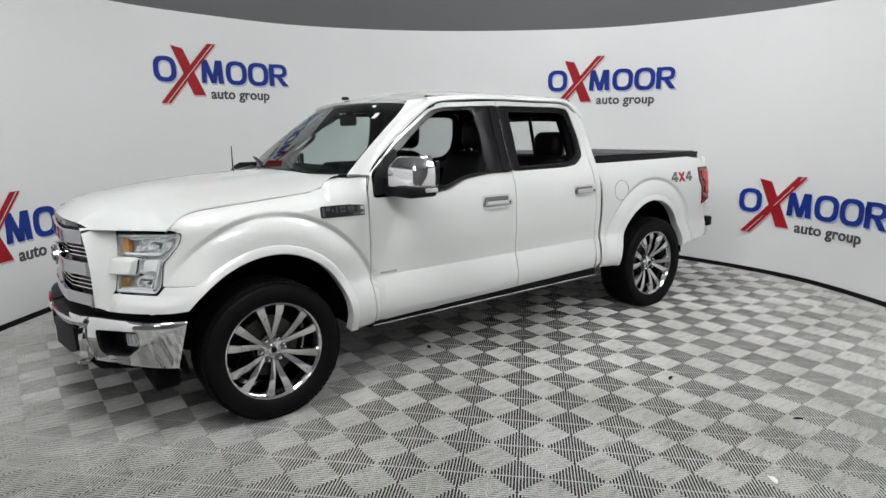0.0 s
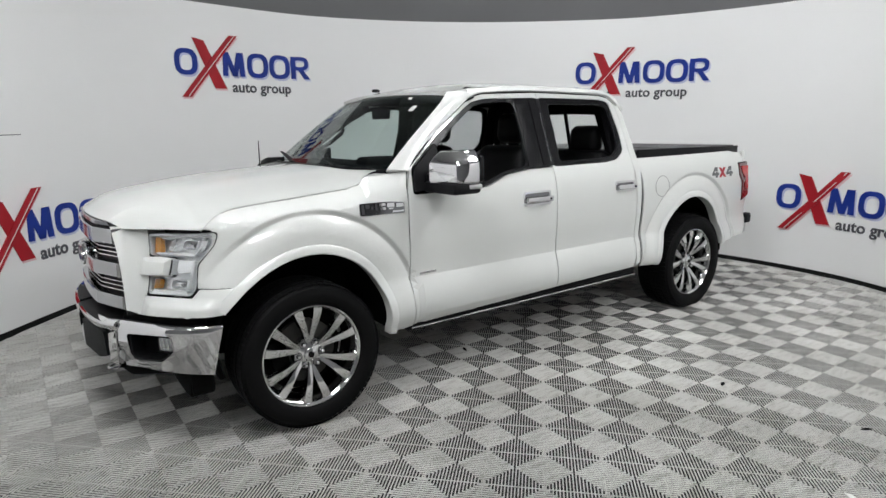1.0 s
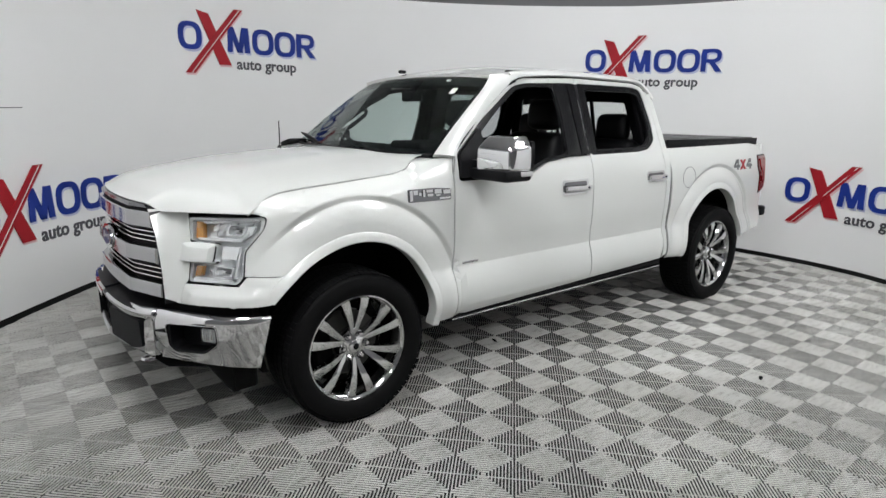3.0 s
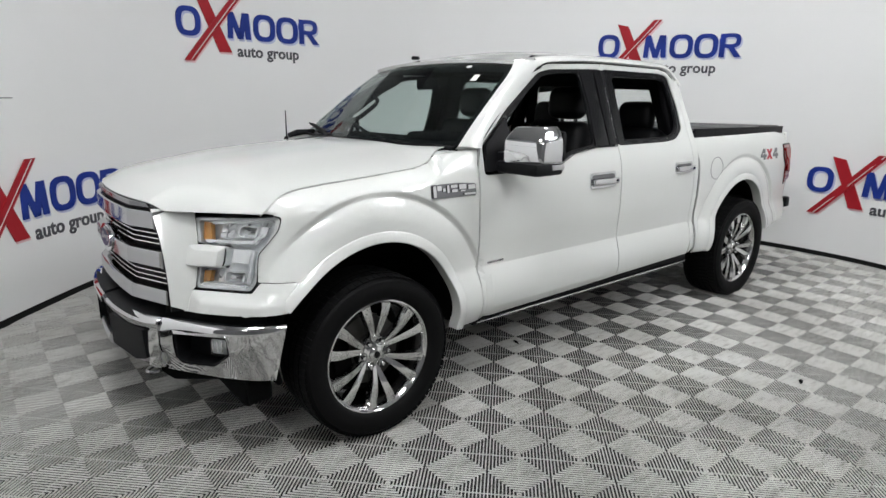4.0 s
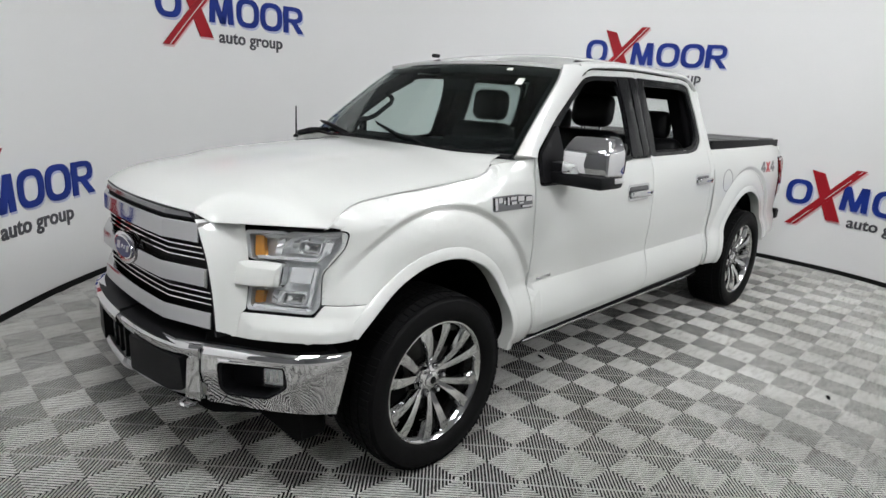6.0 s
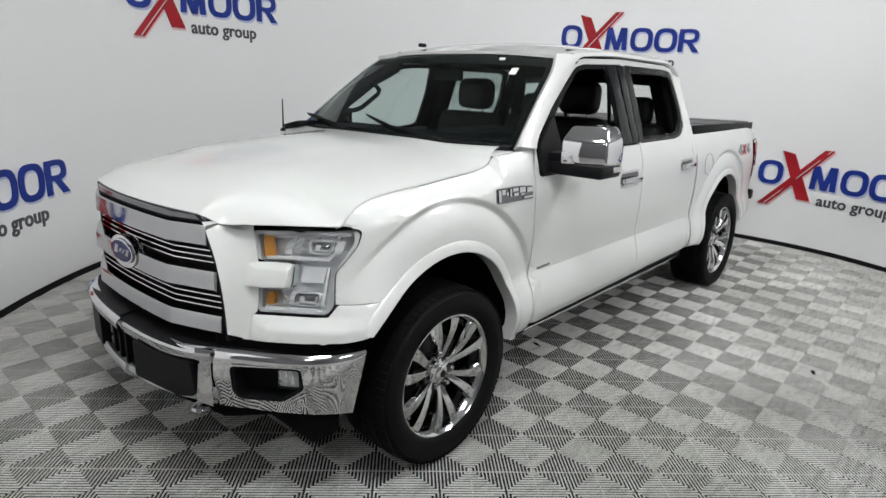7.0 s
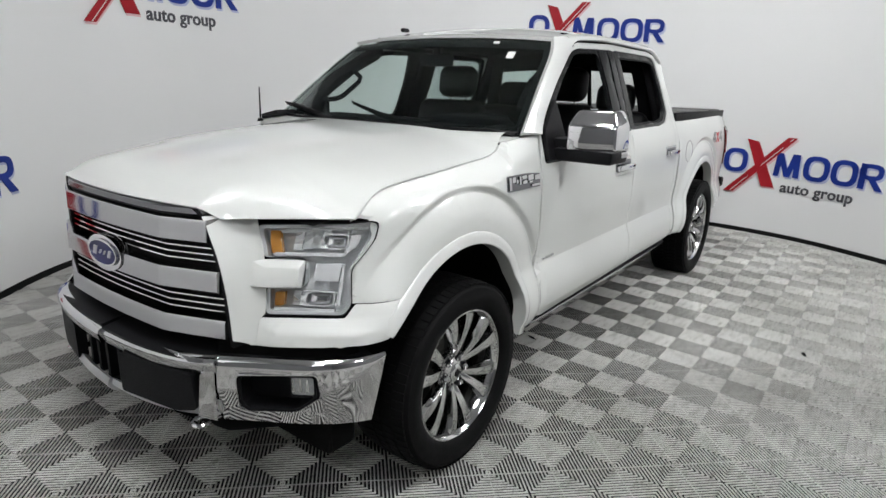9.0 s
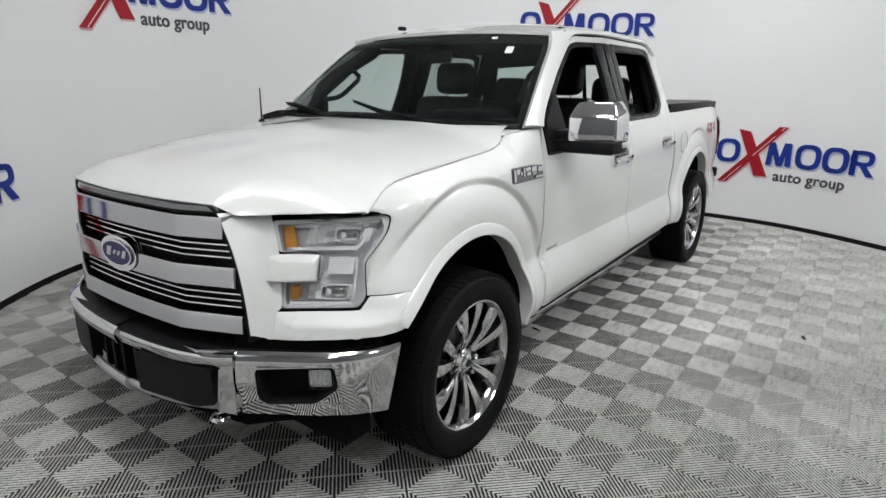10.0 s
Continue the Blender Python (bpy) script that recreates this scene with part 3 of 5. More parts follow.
def build_wheel():
    w = empty("wheel")
    prof = [(RIM_R - 0.004, -0.115), (RIM_R + 0.006, -0.125), (0.300, -0.136), (0.345, -0.142), (0.372, -0.136), (0.388, -0.118), (0.393, -0.08), (0.395, 0), (0.393, 0.08), (0.388, 0.118), (0.372, 0.136), (0.345, 0.142), (0.325, 0.1435), (0.300, 0.136), (0.288, 0.132), (RIM_R + 0.006, 0.125), (RIM_R - 0.004, 0.115)]
    part("tyre", lathe(prof, 96), RUBBER, w, "black all-terrain tyre")
    # tread and shoulder lugs
    verts, faces = [], []
    for i in range(72):
        a0 = 2 * math.pi * i / 72
        for y0, y1, r0, r1, skew, wd in ((0.078, 0.128, 0.386, 0.3965, 0.0, 0.033), (-0.128, -0.078, 0.386, 0.3965, 0.02, 0.033), (0.026, 0.072, 0.389, 0.3985, 0.045, 0.033), (-0.072, -0.026, 0.389, 0.3985, 0.06, 0.033), (-0.02, 0.02, 0.389, 0.3985, 0.03, 0.033), (0.118, 0.1375, 0.366, 0.389, 0.0, 0.032 if i % 2 else 0.026)):
            o = len(verts)
            for y, r in ((y0, r0), (y1, r0 - (0.012 if y0 == 0.118 else 0)), (y1, r1 - (0.020 if y0 == 0.118 else 0.004 if y1 > 0.1 else 0)), (y0, r1 - (0.004 if y0 < -0.1 else 0))):
                for da in (-wd, wd):
                    a = a0 + skew + da * 1.15
                    verts.append((r * math.cos(a), y, r * math.sin(a)))
            faces += [(o + 4, o + 5, o + 7, o + 6), (o, o + 1, o + 7, o + 6), (o + 2, o + 3, o + 5, o + 4), (o, o + 2, o + 4, o + 6), (o + 1, o + 3, o + 5, o + 7)]
    me = bpy.data.meshes.new("tread")
    me.from_pydata(verts, [], faces)
    me.materials.append(RUBBER)
    t = new("tread", me)
    t.parent = w
    part("rim", lathe([(0.262, -0.12), (0.274, -0.118), (0.274, -0.10), (0.250, -0.09), (0.245, 0.02), (0.252, 0.085), (0.262, 0.112), (0.272, 0.122), (0.279, 0.121), (0.279, 0.112)], 80), ALLOY, w, "bright chrome-clad alloy rim")
    # six pairs of spokes
    for k in range(12):
        a = 60 * (k // 2) + (13.5 if k % 2 else -13.5) + 30 + 8
        ai = 60 * (k // 2) + (7.5 if k % 2 else -7.5) + 30 + 8
        bm = bmesh.new()
        rows = []
        for i in range(9):
            q = i / 8
            r = 0.060 + q * 0.202
            ang = radians(ai + (a - ai) * min(1.0, q * 1.25) ** 0.8)
            hw = 0.0135 + 0.0155 * q ** 1.2
            top = 0.070 + 0.034 * math.sin(q * 1.9) + 0.010 * q
            c = Vector((math.cos(ang), 0, math.sin(ang)))
            s = Vector((-math.sin(ang), 0, math.cos(ang)))
            lean = 0.010 * (1 if k % 2 else -1)
            row = [c * r + s * hw + Vector((0, top - 0.012 - lean, 0)), c * r + s * hw * 0.62 + Vector((0, top, 0)), c * r - s * hw * 0.62 + Vector((0, top, 0)), c * r - s * hw + Vector((0, top - 0.012 + lean, 0)), c * r - s * hw * 0.7 + Vector((0, top - 0.045, 0)), c * r + s * hw * 0.7 + Vector((0, top - 0.045, 0))]
            rows.append([bm.verts.new(p) for p in row])
        for r0, r1 in zip(rows, rows[1:]):
            for j in range(6):
                bm.faces.new((r0[j], r1[j], r1[(j + 1) % 6], r0[(j + 1) % 6]))
        bm.faces.new(rows[0])
        bm.faces.new(rows[-1][::-1])
        part("spoke", bm, ALLOY, w)
    part("hub", lathe([(0.001, 0.080), (0.040, 0.080), (0.050, 0.074), (0.088, 0.068), (0.094, 0.055), (0.09, 0.02), (0.001, 0.02)], 36), ALLOY, w)
    cap = part("centre_cap", lathe([(0.001, 0.090), (0.030, 0.089), (0.037, 0.084), (0.039, 0.076)], 32), ALLOY, w)
    part("badge", lathe([(0.0005, 0.0925), (0.016, 0.0922), (0.018, 0.088)], 24), GLOSSBLACK, cap)
    for k in range(6):
        a = radians(60 * k + 8)
        c = Vector((math.cos(a) * 0.0675, 0, math.sin(a) * 0.0675))
        nut = part("wheel_nut", lathe([(0.0005, 0.030), (0.009, 0.029), (0.0125, 0.024), (0.0125, 0.0)], 6), CHROME, w, m=Matrix.Translation((c.x, 0.062, c.z)))
        part("nut_seat", lathe([(0.013, 0.0), (0.019, 0.0), (0.022, 0.014), (0.020, 0.015), (0.016, 0.004)], 20), BLACK, nut)
    part("brake_disc", lathe([(0.06, 0.0), (0.175, 0.0), (0.175, -0.03), (0.06, -0.03)], 40), DISC, w)
    part("caliper", box(0.10, 0.07, 0.20, 0.02, pose(0.145, -0.01, 0.02)), DARK, w)
    part("drum", lathe([(0.0005, -0.02), (0.23, -0.05), (0.23, -0.11), (0.0005, -0.11)], 32), DARK, w)
    return w


wheel = build_wheel()
wheel.parent = truck
WHEEL_SIZE = Matrix.Scale(1.04, 4)
wheel.matrix_basis = pose(0.008, 0.884, 0.4100, 0, 10.5, 0) @ WHEEL_SIZE
for wx, sg, spin in ((AXLE_R, 1, 25), (0, -1, 0), (AXLE_R, -1, 0)):
    m = pose(wx, 0.870, 0.4100, 0, spin, 0) if sg > 0 else pose(wx, -0.862, 0.4100 + 2 * 0.862 * LEAN, 0, 0, 180)
    copy_thing(wheel, m @ WHEEL_SIZE)

# body sides, alike on both sides
for sg in SIDES:
    out = (0, sg, 0)
    def seal(pts, w=0.022, d=-0.019):
        p = spline([Vector(q) for q in pts], 6)
        def at(i, v):
            i = int(i)
            g = (p[min(i + 1, len(p) - 1)] - p[max(i - 1, 0)]).normalized()
            x, z = p[i].x - g.y * v * w, p[i].y + g.x * v * w
            return Vector((x, sg * (side_y(x, z) + d), z))
        return part("door_seal", sheet(at, range(len(p)), (-1, 0, 1), 0.003), DARK, truck)
    seal([(-0.686, 0.44), (-0.671, 0.72), (-0.664, 1.10), (-0.672, 1.29), (-0.703, 1.392)])
    seal([(-0.703, 1.392), (-0.969, 1.614), (-1.238, 1.792), (-1.328, 1.840), (-1.42, 1.860), (-1.93, 1.880), (-2.62, 1.870), (-2.722, 1.852), (-2.778, 1.802)], 0.006, -0.006)
    seal([(-1.939, 0.48), (-1.934, 1.10), (-1.934, 1.345)])
    seal([(-2.778, 1.802), (-2.803, 1.70), (-2.829, 1.45), (-2.839, 1.34), (-2.864, 1.05), (-2.864, 0.60), (-2.855, 0.50)], 0.012)
    seal([(-2.905, 1.40), (-2.910, 1.33), (-2.925, 1.20), (-2.937, 1.05), (-2.93, 0.70), (-2.925, 0.50)], 0.03)
    seal([(-0.56, 0.425), (-0.60, 0.43)], 0.01)
    bulge_f = [[(-0.03 + r * math.cos(radians(a)), 0.42 + r / 0.92 * math.sin(radians(a))) for a in steps(-10, 190, 110)] for r in (0.738, 0.730, 0.721, 0.712, 0.704, 0.694, 0.672, 0.64, 0.605)]
    fnd = part("front_wing", panel(fender, side(sg), 0.022, 0.012, outward=out, creases=bulge_f), PAINT, truck, sharp=14)
    part("arch_moulding", flare(sg, -0.025, 0.49, 0.475, 0.485, 30.5, 188, ahead=0.120), PAINT, fnd)
    part("wing_flange", sheet(lambda x, v: Vector((x, sg * (0.874 - 0.030 * v), curve(SEAM, x) - 0.006 - 0.018 * v)), steps(-0.42, 0.50, 30), steps(0, 1, 2), 0.004), PAINT, fnd)
    def wing_top(x, v):
        zt = curve(SEAM, x) + 0.001
        y0 = side_y(x, zt - 0.004) - 0.002
        return Vector((x, sg * (y0 + (0.800 - y0) * v), zt + 0.004 * math.sin(v * 2.2) * min(1.0, (-0.385 - x) / 0.06)))
    part("wing_top", sheet(wing_top, steps(-0.425, -0.672, 14), steps(0, 1, 6), 0.006), PAINT, fnd)
    dr = part("front_door", panel(door_f, side(sg), 0.04, 0.014, [win_f], lip=0.001, outward=out, creases=[[(x, z) for x in steps(-0.70, -1.92, 30)] for z in (0.738, 0.733, 0.745)]), PAINT, truck, "white front door, window down", sharp=14)
    dr2 = part("rear_door", panel(door_r, side(sg), 0.04, 0.014, [win_r], lip=0.001, outward=out, creases=[[(x, z) for x in steps(-1.96, -2.83, 22)] for z in (0.738, 0.733, 0.745)]), PAINT, truck, "white rear door, window down", sharp=14)
    part("cab_corner", panel(cab_corner, side(sg), 0.03, 0.02, outward=out), PAINT, truck)
    part("window_frame", panel(win_f, side(sg, -0.006), 0.04, 0.02, [open_f], outward=out), GLOSSBLACK, dr, "gloss black window surround")
    part("window_frame", panel(win_r, side(sg, -0.006), 0.04, 0.02, [open_r], outward=out), GLOSSBLACK, dr2, "gloss black window surround")
    if sg < 0:
        pane = part("window_pane", panel(open_r, side(sg, -0.016), 0.06, 0.004, lip=0, outward=out), REARGLASS, dr2)
        pane.visible_shadow = False
    part("window_slot", band(sg, open_r, [(-2.37 + (u + 2.37) * 0.97, 1.59 + (v - 1.59) * 0.95) for u, v in open_r], -0.030, -0.012), BLACK, dr2)
    part("pillar_trim", panel(rounded([(-1.705, 1.36), (-1.725, 1.62), (-1.70, 1.832), (-1.832, 1.838), (-1.842, 1.36)], 0.01, 2), side(sg, 0.001), 0.05, 0.008, outward=out), GLOSSBLACK, dr)
    part("pillar_trim", panel(rounded([(-1.850, 1.36), (-1.842, 1.838), (-1.919, 1.840), (-1.921, 1.36)], 0.01, 2), side(sg, 0.003), 0.05, 0.008, outward=out), GLOSSBLACK, dr)
    part("pillar_trim", panel(rounded([(-1.947, 1.36), (-1.945, 1.838), (-2.018, 1.838), (-2.030, 1.60), (-2.012, 1.36)], 0.01, 2), side(sg, 0.002), 0.05, 0.008, outward=out), GLOSSBLACK, dr2)
    part("pillar_gap", panel([(-1.915, 1.362), (-1.913, 1.836), (-1.951, 1.836), (-1.953, 1.362)], side(sg, -0.0005), 0.06, 0.004, lip=0, outward=out), BLACK, dr2)
    part("belt_seal", band(sg, resample([(-1.18, 1.243), (-1.31, 1.258), (-1.475, 1.322), (-1.70, 1.348), (-1.925, 1.350), (-1.925, 1.362), (-1.70, 1.360), (-1.47, 1.334), (-1.305, 1.272), (-1.18, 1.255)], 9), resample([(-1.19, 1.2455), (-1.312, 1.2605), (-1.476, 1.3245), (-1.70, 1.3505), (-1.922, 1.3525), (-1.922, 1.3595), (-1.70, 1.3575), (-1.471, 1.3315), (-1.306, 1.2695), (-1.19, 1.2525)], 9), -0.004, 0.006), BLACK, dr)
    handle(sg, -1.602, -1.866, 1.095, 1.196, dr)
    handle(sg, -2.588, -2.822, 1.128, 1.206, dr2)
    mirror(sg, dr)
    bulge_r = [[(AXLE_R + r * math.cos(radians(a)), 0.42 + r / 0.92 * math.sin(radians(a))) for a in steps(-10, 190, 90)] for r in (0.738, 0.730, 0.721, 0.712, 0.704, 0.694, 0.672, 0.64, 0.605)]
    bs = part("bed_side", panel(bed, side(sg), 0.03, 0.014, outward=out, creases=bulge_r), PAINT, truck, "white cargo bed side", sharp=14)
    part("arch_moulding", flare(sg, AXLE_R + 0.02, 0.49, 0.475, 0.515, -3, 176), PAINT, bs)
    part("fuel_door" if sg > 0 else "blank", band(sg, arc(-3.205, 1.128, 0.098, 0.088, 0, 351, 39), arc(-3.205, 1.128, 0.094, 0.084, 0, 351, 39), -0.002, 0.0012), DECALGREY, bs, "round fuel filler door seam")
    # tail lamp
    tl = part("tail_lamp", side_solid(sg, rounded([(-4.455, 1.262), (-4.655, 1.262), (-4.70, 0.95), (-4.55, 0.905), (-4.54, 1.08), (-4.475, 1.15)], 0.015, 3), -0.02, 0.010), REDDARK, truck, "red tail lamp")
    part("lens", side_solid(sg, rounded([(-4.50, 1.235), (-4.66, 1.235), (-4.69, 1.0), (-4.60, 1.02), (-4.585, 1.12), (-4.52, 1.17)], 0.015, 3), 0.009, 0.014), REDLENS, tl)
    part("backing", side_solid(sg, rounded([(-4.44, 1.272), (-4.665, 1.272), (-4.71, 0.94), (-4.54, 0.893), (-4.525, 1.075), (-4.46, 1.145)], 0.015, 3), -0.02, 0.004), BLACK, tl)
    # 4x4 decal in grey and red strokes
    def stroke(poly, mat, nm="decal_stroke"):
        part(nm, side_solid(sg, poly, -0.001, 0.0015), mat, bs)
    for x0 in (-3.965, -4.205):
        f = (lambda u: x0 - u) if sg > 0 else (lambda u: -8.27 - x0 + u)
        for poly in ([(0.0, 0.020), (0.115, 0.020), (0.115, 0.044), (0.0, 0.044)], [(0.058, 0.0), (0.094, 0.0), (0.094, 0.095), (0.058, 0.095)], [(0.0, 0.040), (0.032, 0.040), (0.094, 0.095), (0.052, 0.095)]):
            stroke([(f(u), 1.150 + v) for u, v in poly], DECALGREY)
    for poly in ([(-4.080, 1.150), (-4.120, 1.150), (-4.198, 1.240), (-4.158, 1.240)], [(-4.158, 1.150), (-4.200, 1.150), (-4.118, 1.240), (-4.080, 1.240)]):
        stroke(poly, LETTERRED)
    # rocker and step line
    part("sill", box(2.30, 0.06, 0.04, 0.012, pose(-1.80, sg * 0.900, 0.440)), BLACK, truck)
    part("running_board", box(2.28, 0.11, 0.035, 0.010, pose(-1.80, sg * 0.885, 0.405)), BLACK, truck)
    part("step_trim", box(2.24, 0.012, 0.014, 0.004, pose(-1.80, sg * 0.944, 0.408)), CHROME, truck)
    # wing badge: plain chrome blocks on a black plate
    bd = part("wing_badge", side_solid(sg, rounded([(-0.335, 1.152), (-0.335, 1.222), (-0.52, 1.222), (-0.632, 1.212), (-0.632, 1.150)], 0.01, 2), 0.0, 0.006), GRILLEDARK, fnd, "dark plate with chrome block shapes")
    for a, b, z0, z1 in ((-0.343, -0.362, 1.160, 1.216), (-0.368, -0.396, 1.192, 1.216), (-0.404, -0.420, 1.186, 1.202), (-0.432, -0.446, 1.178, 1.215),
                         (-0.456, -0.500, 1.200, 1.215), (-0.462, -0.500, 1.178, 1.192), (-0.512, -0.560, 1.190, 1.214), (-0.520, -0.552, 1.178, 1.185), (-0.574, -0.624, 1.186, 1.208), (-0.545, -0.624, 1.158, 1.168)):
        part("block", side_solid(sg, [(a, z0), (a, z1), (b, z1), (b, z0)], 0.005, 0.011), CHROME, bd)
    part("door_script", side_solid(sg, [(-0.735, 0.750), (-0.735, 0.762), (-0.86, 0.764), (-0.86, 0.752)], 0.0, 0.004), CHROME, dr)
    # wheel wells
    for ax in (0.0, AXLE_R):
        pts = arc(ax, 0.47, 0.52, 0.55, -3, 183, 24)
        part("wheel_well", sheet(lambda i, y, pts=pts: Vector((pts[int(i)][0], sg * y, pts[int(i)][1])), range(25), (0.965, 0.70, 0.45), 0.0), DARK, truck)
        part("well_wall", prism(pts, lambda u, v, q: Vector((u, sg * (0.45 - q), v)), 0.02), DARK, truck)

# hood


def hood_front(y):
    """Front edge of the hood as (x, z) at y."""
    a = abs(y)
    if a < 0.50:
        return 0.915 - 0.20 * a * a, 1.192
    t = min(1, (a - 0.50) / 0.36)
    return 0.865 + (0.508 - 0.865) * t ** 0.85, 1.192 + (1.152 - 1.192) * min(1.0, t * 9.0)


def hood_edge_y(x):
    return curve([(-0.56, 0.815), (-0.48, 0.838), (-0.43, 0.856), (-0.385, 0.8700), (-0.32, 0.8755), (0.30, 0.8755), (0.52, 0.8740)], x)


def hood_z(x, y):
    a = abs(y)
    mid = curve([(-0.56, 1.408), (-0.50, 1.405), (-0.20, 1.392), (0.15, 1.368), (0.45, 1.336), (0.65, 1.305), (0.78, 1.272), (0.86, 1.238), (0.92, 1.20)], x)
    edge = curve([(-0.56, 1.394), (-0.50, 1.386), (-0.44, 1.364), (-0.39, 1.327), (-0.31, 1.303), (-0.024, 1.278), (0.338, 1.247), (0.425, 1.222), (0.515, 1.157)], x)
    k = min(1, a / 0.868)
    dome = 0.5 - 0.5 * math.tanh((k - 0.56 - 0.06 * x) * 10)
    return mid - (mid - edge) * k ** 2.7 - 0.009 * (1 - dome) * (1 - k ** 4)


def hood_point(u, v):
    """u across from -1 to 1, v from the cowl (0) to the front edge (1)."""
    y = 0.868 * math.copysign(abs(u) ** 0.92, u)
    fx, fz = hood_front(y)
    rx = -0.405 - 0.135 * (y / 0.87) ** 2
    x = rx + (fx - rx) * v
    yy = y * hood_edge_y(x) / 0.868
    z = hood_z(x, yy)
    if v > 0.86:      # roll over to the front edge
        t = (v - 0.86) / 0.14
        z = z * (1 - t ** 3.4) + fz * t ** 3.4
    return Vector((x, yy, z))


part("hood", sheet(hood_point, steps(-1, 1, 128), [1 - (1 - i / 60) ** 1.25 if i < 60 else 1 for i in range(61)], 0.005), PAINT, truck, "long white hood with raised centre")
part("hood_underside", sheet(lambda u, v: Vector((-0.42 + 1.05 * v, u * 0.80, 1.20 - 0.06 * v)), steps(-1, 1, 6), steps(0, 1, 6)), DARK, truck)

# cowl, wipers, aerial
def screen_edge(v):
    return Vector((-0.562 - 0.575 * v, 0.890 - 0.145 * v - 0.025 * max(0.0, (v - 0.75) / 0.25) ** 2, 1.385 + 0.462 * v + 0.012 * math.sin(math.pi * v)))


def screen(u, v):
    e = screen_edge(v)
    bow = (1 - u * u)
    return Vector((e.x + 0.13 * bow * (1 - 0.40 * v), u * e.y, e.z + bow * (-0.012 + 0.034 * v)))


def cowl_at(u, v):
    """From under the hood's rear edge (0) to the foot of the screen (1)."""
    y = u * 0.862
    a = Vector((-0.413 - 0.135 * (y / 0.87) ** 2, y, hood_z(-0.41 - 0.12 * u * u, y * 0.97) + 0.012 + 0.012 * u * u - 0.034 * max(0.0, (abs(u) - 0.86) / 0.14)))
    b = screen(u * 0.985, 0.035)
    p = a + (b - a) * v
    p.z += 0.004 * math.sin(math.pi * v)
    return p


part("cowl", sheet(cowl_at, steps(-1, 1, 30), steps(0, 1, 5), 0.02), BLACK, truck, "black ribbed plastic cowl")
for pts in ([(-0.50, 0.46, 1.392), (-0.53, 0.20, 1.412), (-0.56, 0.02, 1.428), (-0.655, -0.30, 1.482)], [(-0.48, -0.33, 1.398), (-0.535, -0.52, 1.425), (-0.57, -0.70, 1.448), (-0.60, -0.84, 1.460)]):
    wp = part("wiper", tube(pts, [0.013, 0.016, 0.012, 0.006]), BLACK, truck)
    q = [Vector(p) + Vector((0.012, 0, 0.010)) for p in pts[1:]]
    a = q[0] + (q[-1] - q[0]) * -0.35
    part("wiper_blade", tube([a, q[0], q[1], q[-1]], [0.006, 0.011, 0.012, 0.004]), BLACK, wp)
    part("wiper_pivot", lathe([(0.001, 0.02), (0.018, 0.018), (0.022, 0.0)], 16), BLACK, wp, m=pose(*pts[0], 90))
ae = part("aerial", tube([(-0.418, -0.875, 1.36), (-0.420, -0.876, 1.56)], [0.006, 0.0035]), BLACK, truck, "thin black radio aerial")
part("aerial_base", lathe([(0.001, 0.02), (0.014, 0.018), (0.022, 0.0)], 16), BLACK, ae, m=pose(-0.418, -0.875, 1.355, 90))
part("cowl_end", box(0.15, 0.16, 0.03, 0.008, pose(-0.50, -0.80, 1.400, 12)), BLACK, truck)

# windscreen, roof, pillars
ws = part("windscreen", sheet(screen, steps(-1, 1, 24), steps(0, 1, 14), 0.005), WINDGLASS, truck)
ws.visible_shadow = False
part("screen_band", sheet(lambda u, v: screen(u, 0.90 + 0.10 * v) + Vector((-0.006, 0, -0.006)), steps(-0.99, 0.99, 24), steps(0, 1, 2), 0.003), GLOSSBLACK, ws, "dark shade band")
for sg in SIDES:
    part("screen_band", sheet(lambda u, v: screen(sg * (0.955 + 0.045 * u), v) + Vector((-0.006, 0, -0.006)), steps(0, 1, 2), steps(0, 1, 10), 0.003), GLOSSBLACK, ws)
    part("screen_band", sheet(lambda u, v: screen(sg * u, 0.085 * v) + Vector((-0.005, 0, -0.005)), steps(0, 0.96, 10), steps(0, 1, 2), 0.003), GLOSSBLACK, ws)
part("screen_sticker", sheet(lambda u, v: screen(0.71 + 0.055 * u, 0.75 + 0.08 * v) + Vector((0.004, 0, 0.004)), steps(0, 1, 2), steps(0, 1, 2), 0.001), PAPER, ws, "small white paper sticker")
part("screen_sticker", sheet(lambda u, v: screen(0.56 + 0.05 * u, 0.925 + 0.03 * v) + Vector((0.004, 0, 0.004)), steps(0, 1, 2), steps(0, 1, 2), 0.001), PAPER, ws, "small white paper sticker")


def roof_edge(x):
    """Half width and height of the roof's edge at x, just above the door tops."""
    z = curve([(-2.90, 1.70), (-2.86, 1.765), (-2.82, 1.825), (-2.77, 1.866), (-2.70, 1.884), (-2.4, 1.893), (-1.9, 1.896), (-1.5, 1.882), (-1.25, 1.862), (-1.12, 1.847)], x)
    z += curve([(-1.60, 0.010), (-1.40, 0.008), (-1.12, -0.004)], x)
    y = curve([(-1.75, 0.703), (-1.40, 0.718), (-1.12, 0.737)], x) + (0.52 * max(0.0, 1.890 - z) if x < -2.3 else 0.0)
    return y, z


def roof_point(u, v):
    x = -2.875 + (2.875 - 1.115) * v
    y, z = roof_edge(x)
    f = screen(abs(u) * 0.985, 1.0)
    if v > 0.80:
        t = (v - 0.80) / 0.20
        x = x + (f.x - (-1.115)) * t ** 2
    k = abs(u)
    crown = 0.052 * (1 - k ** 2.4) * (1.0 - 0.35 * max(0.0, (0.10 - v) / 0.10))
    front = max(0.0, (v - 0.72) / 0.28)
    crown *= 1 - 0.46 * front ** 2
    return Vector((x, u * y, z + crown))


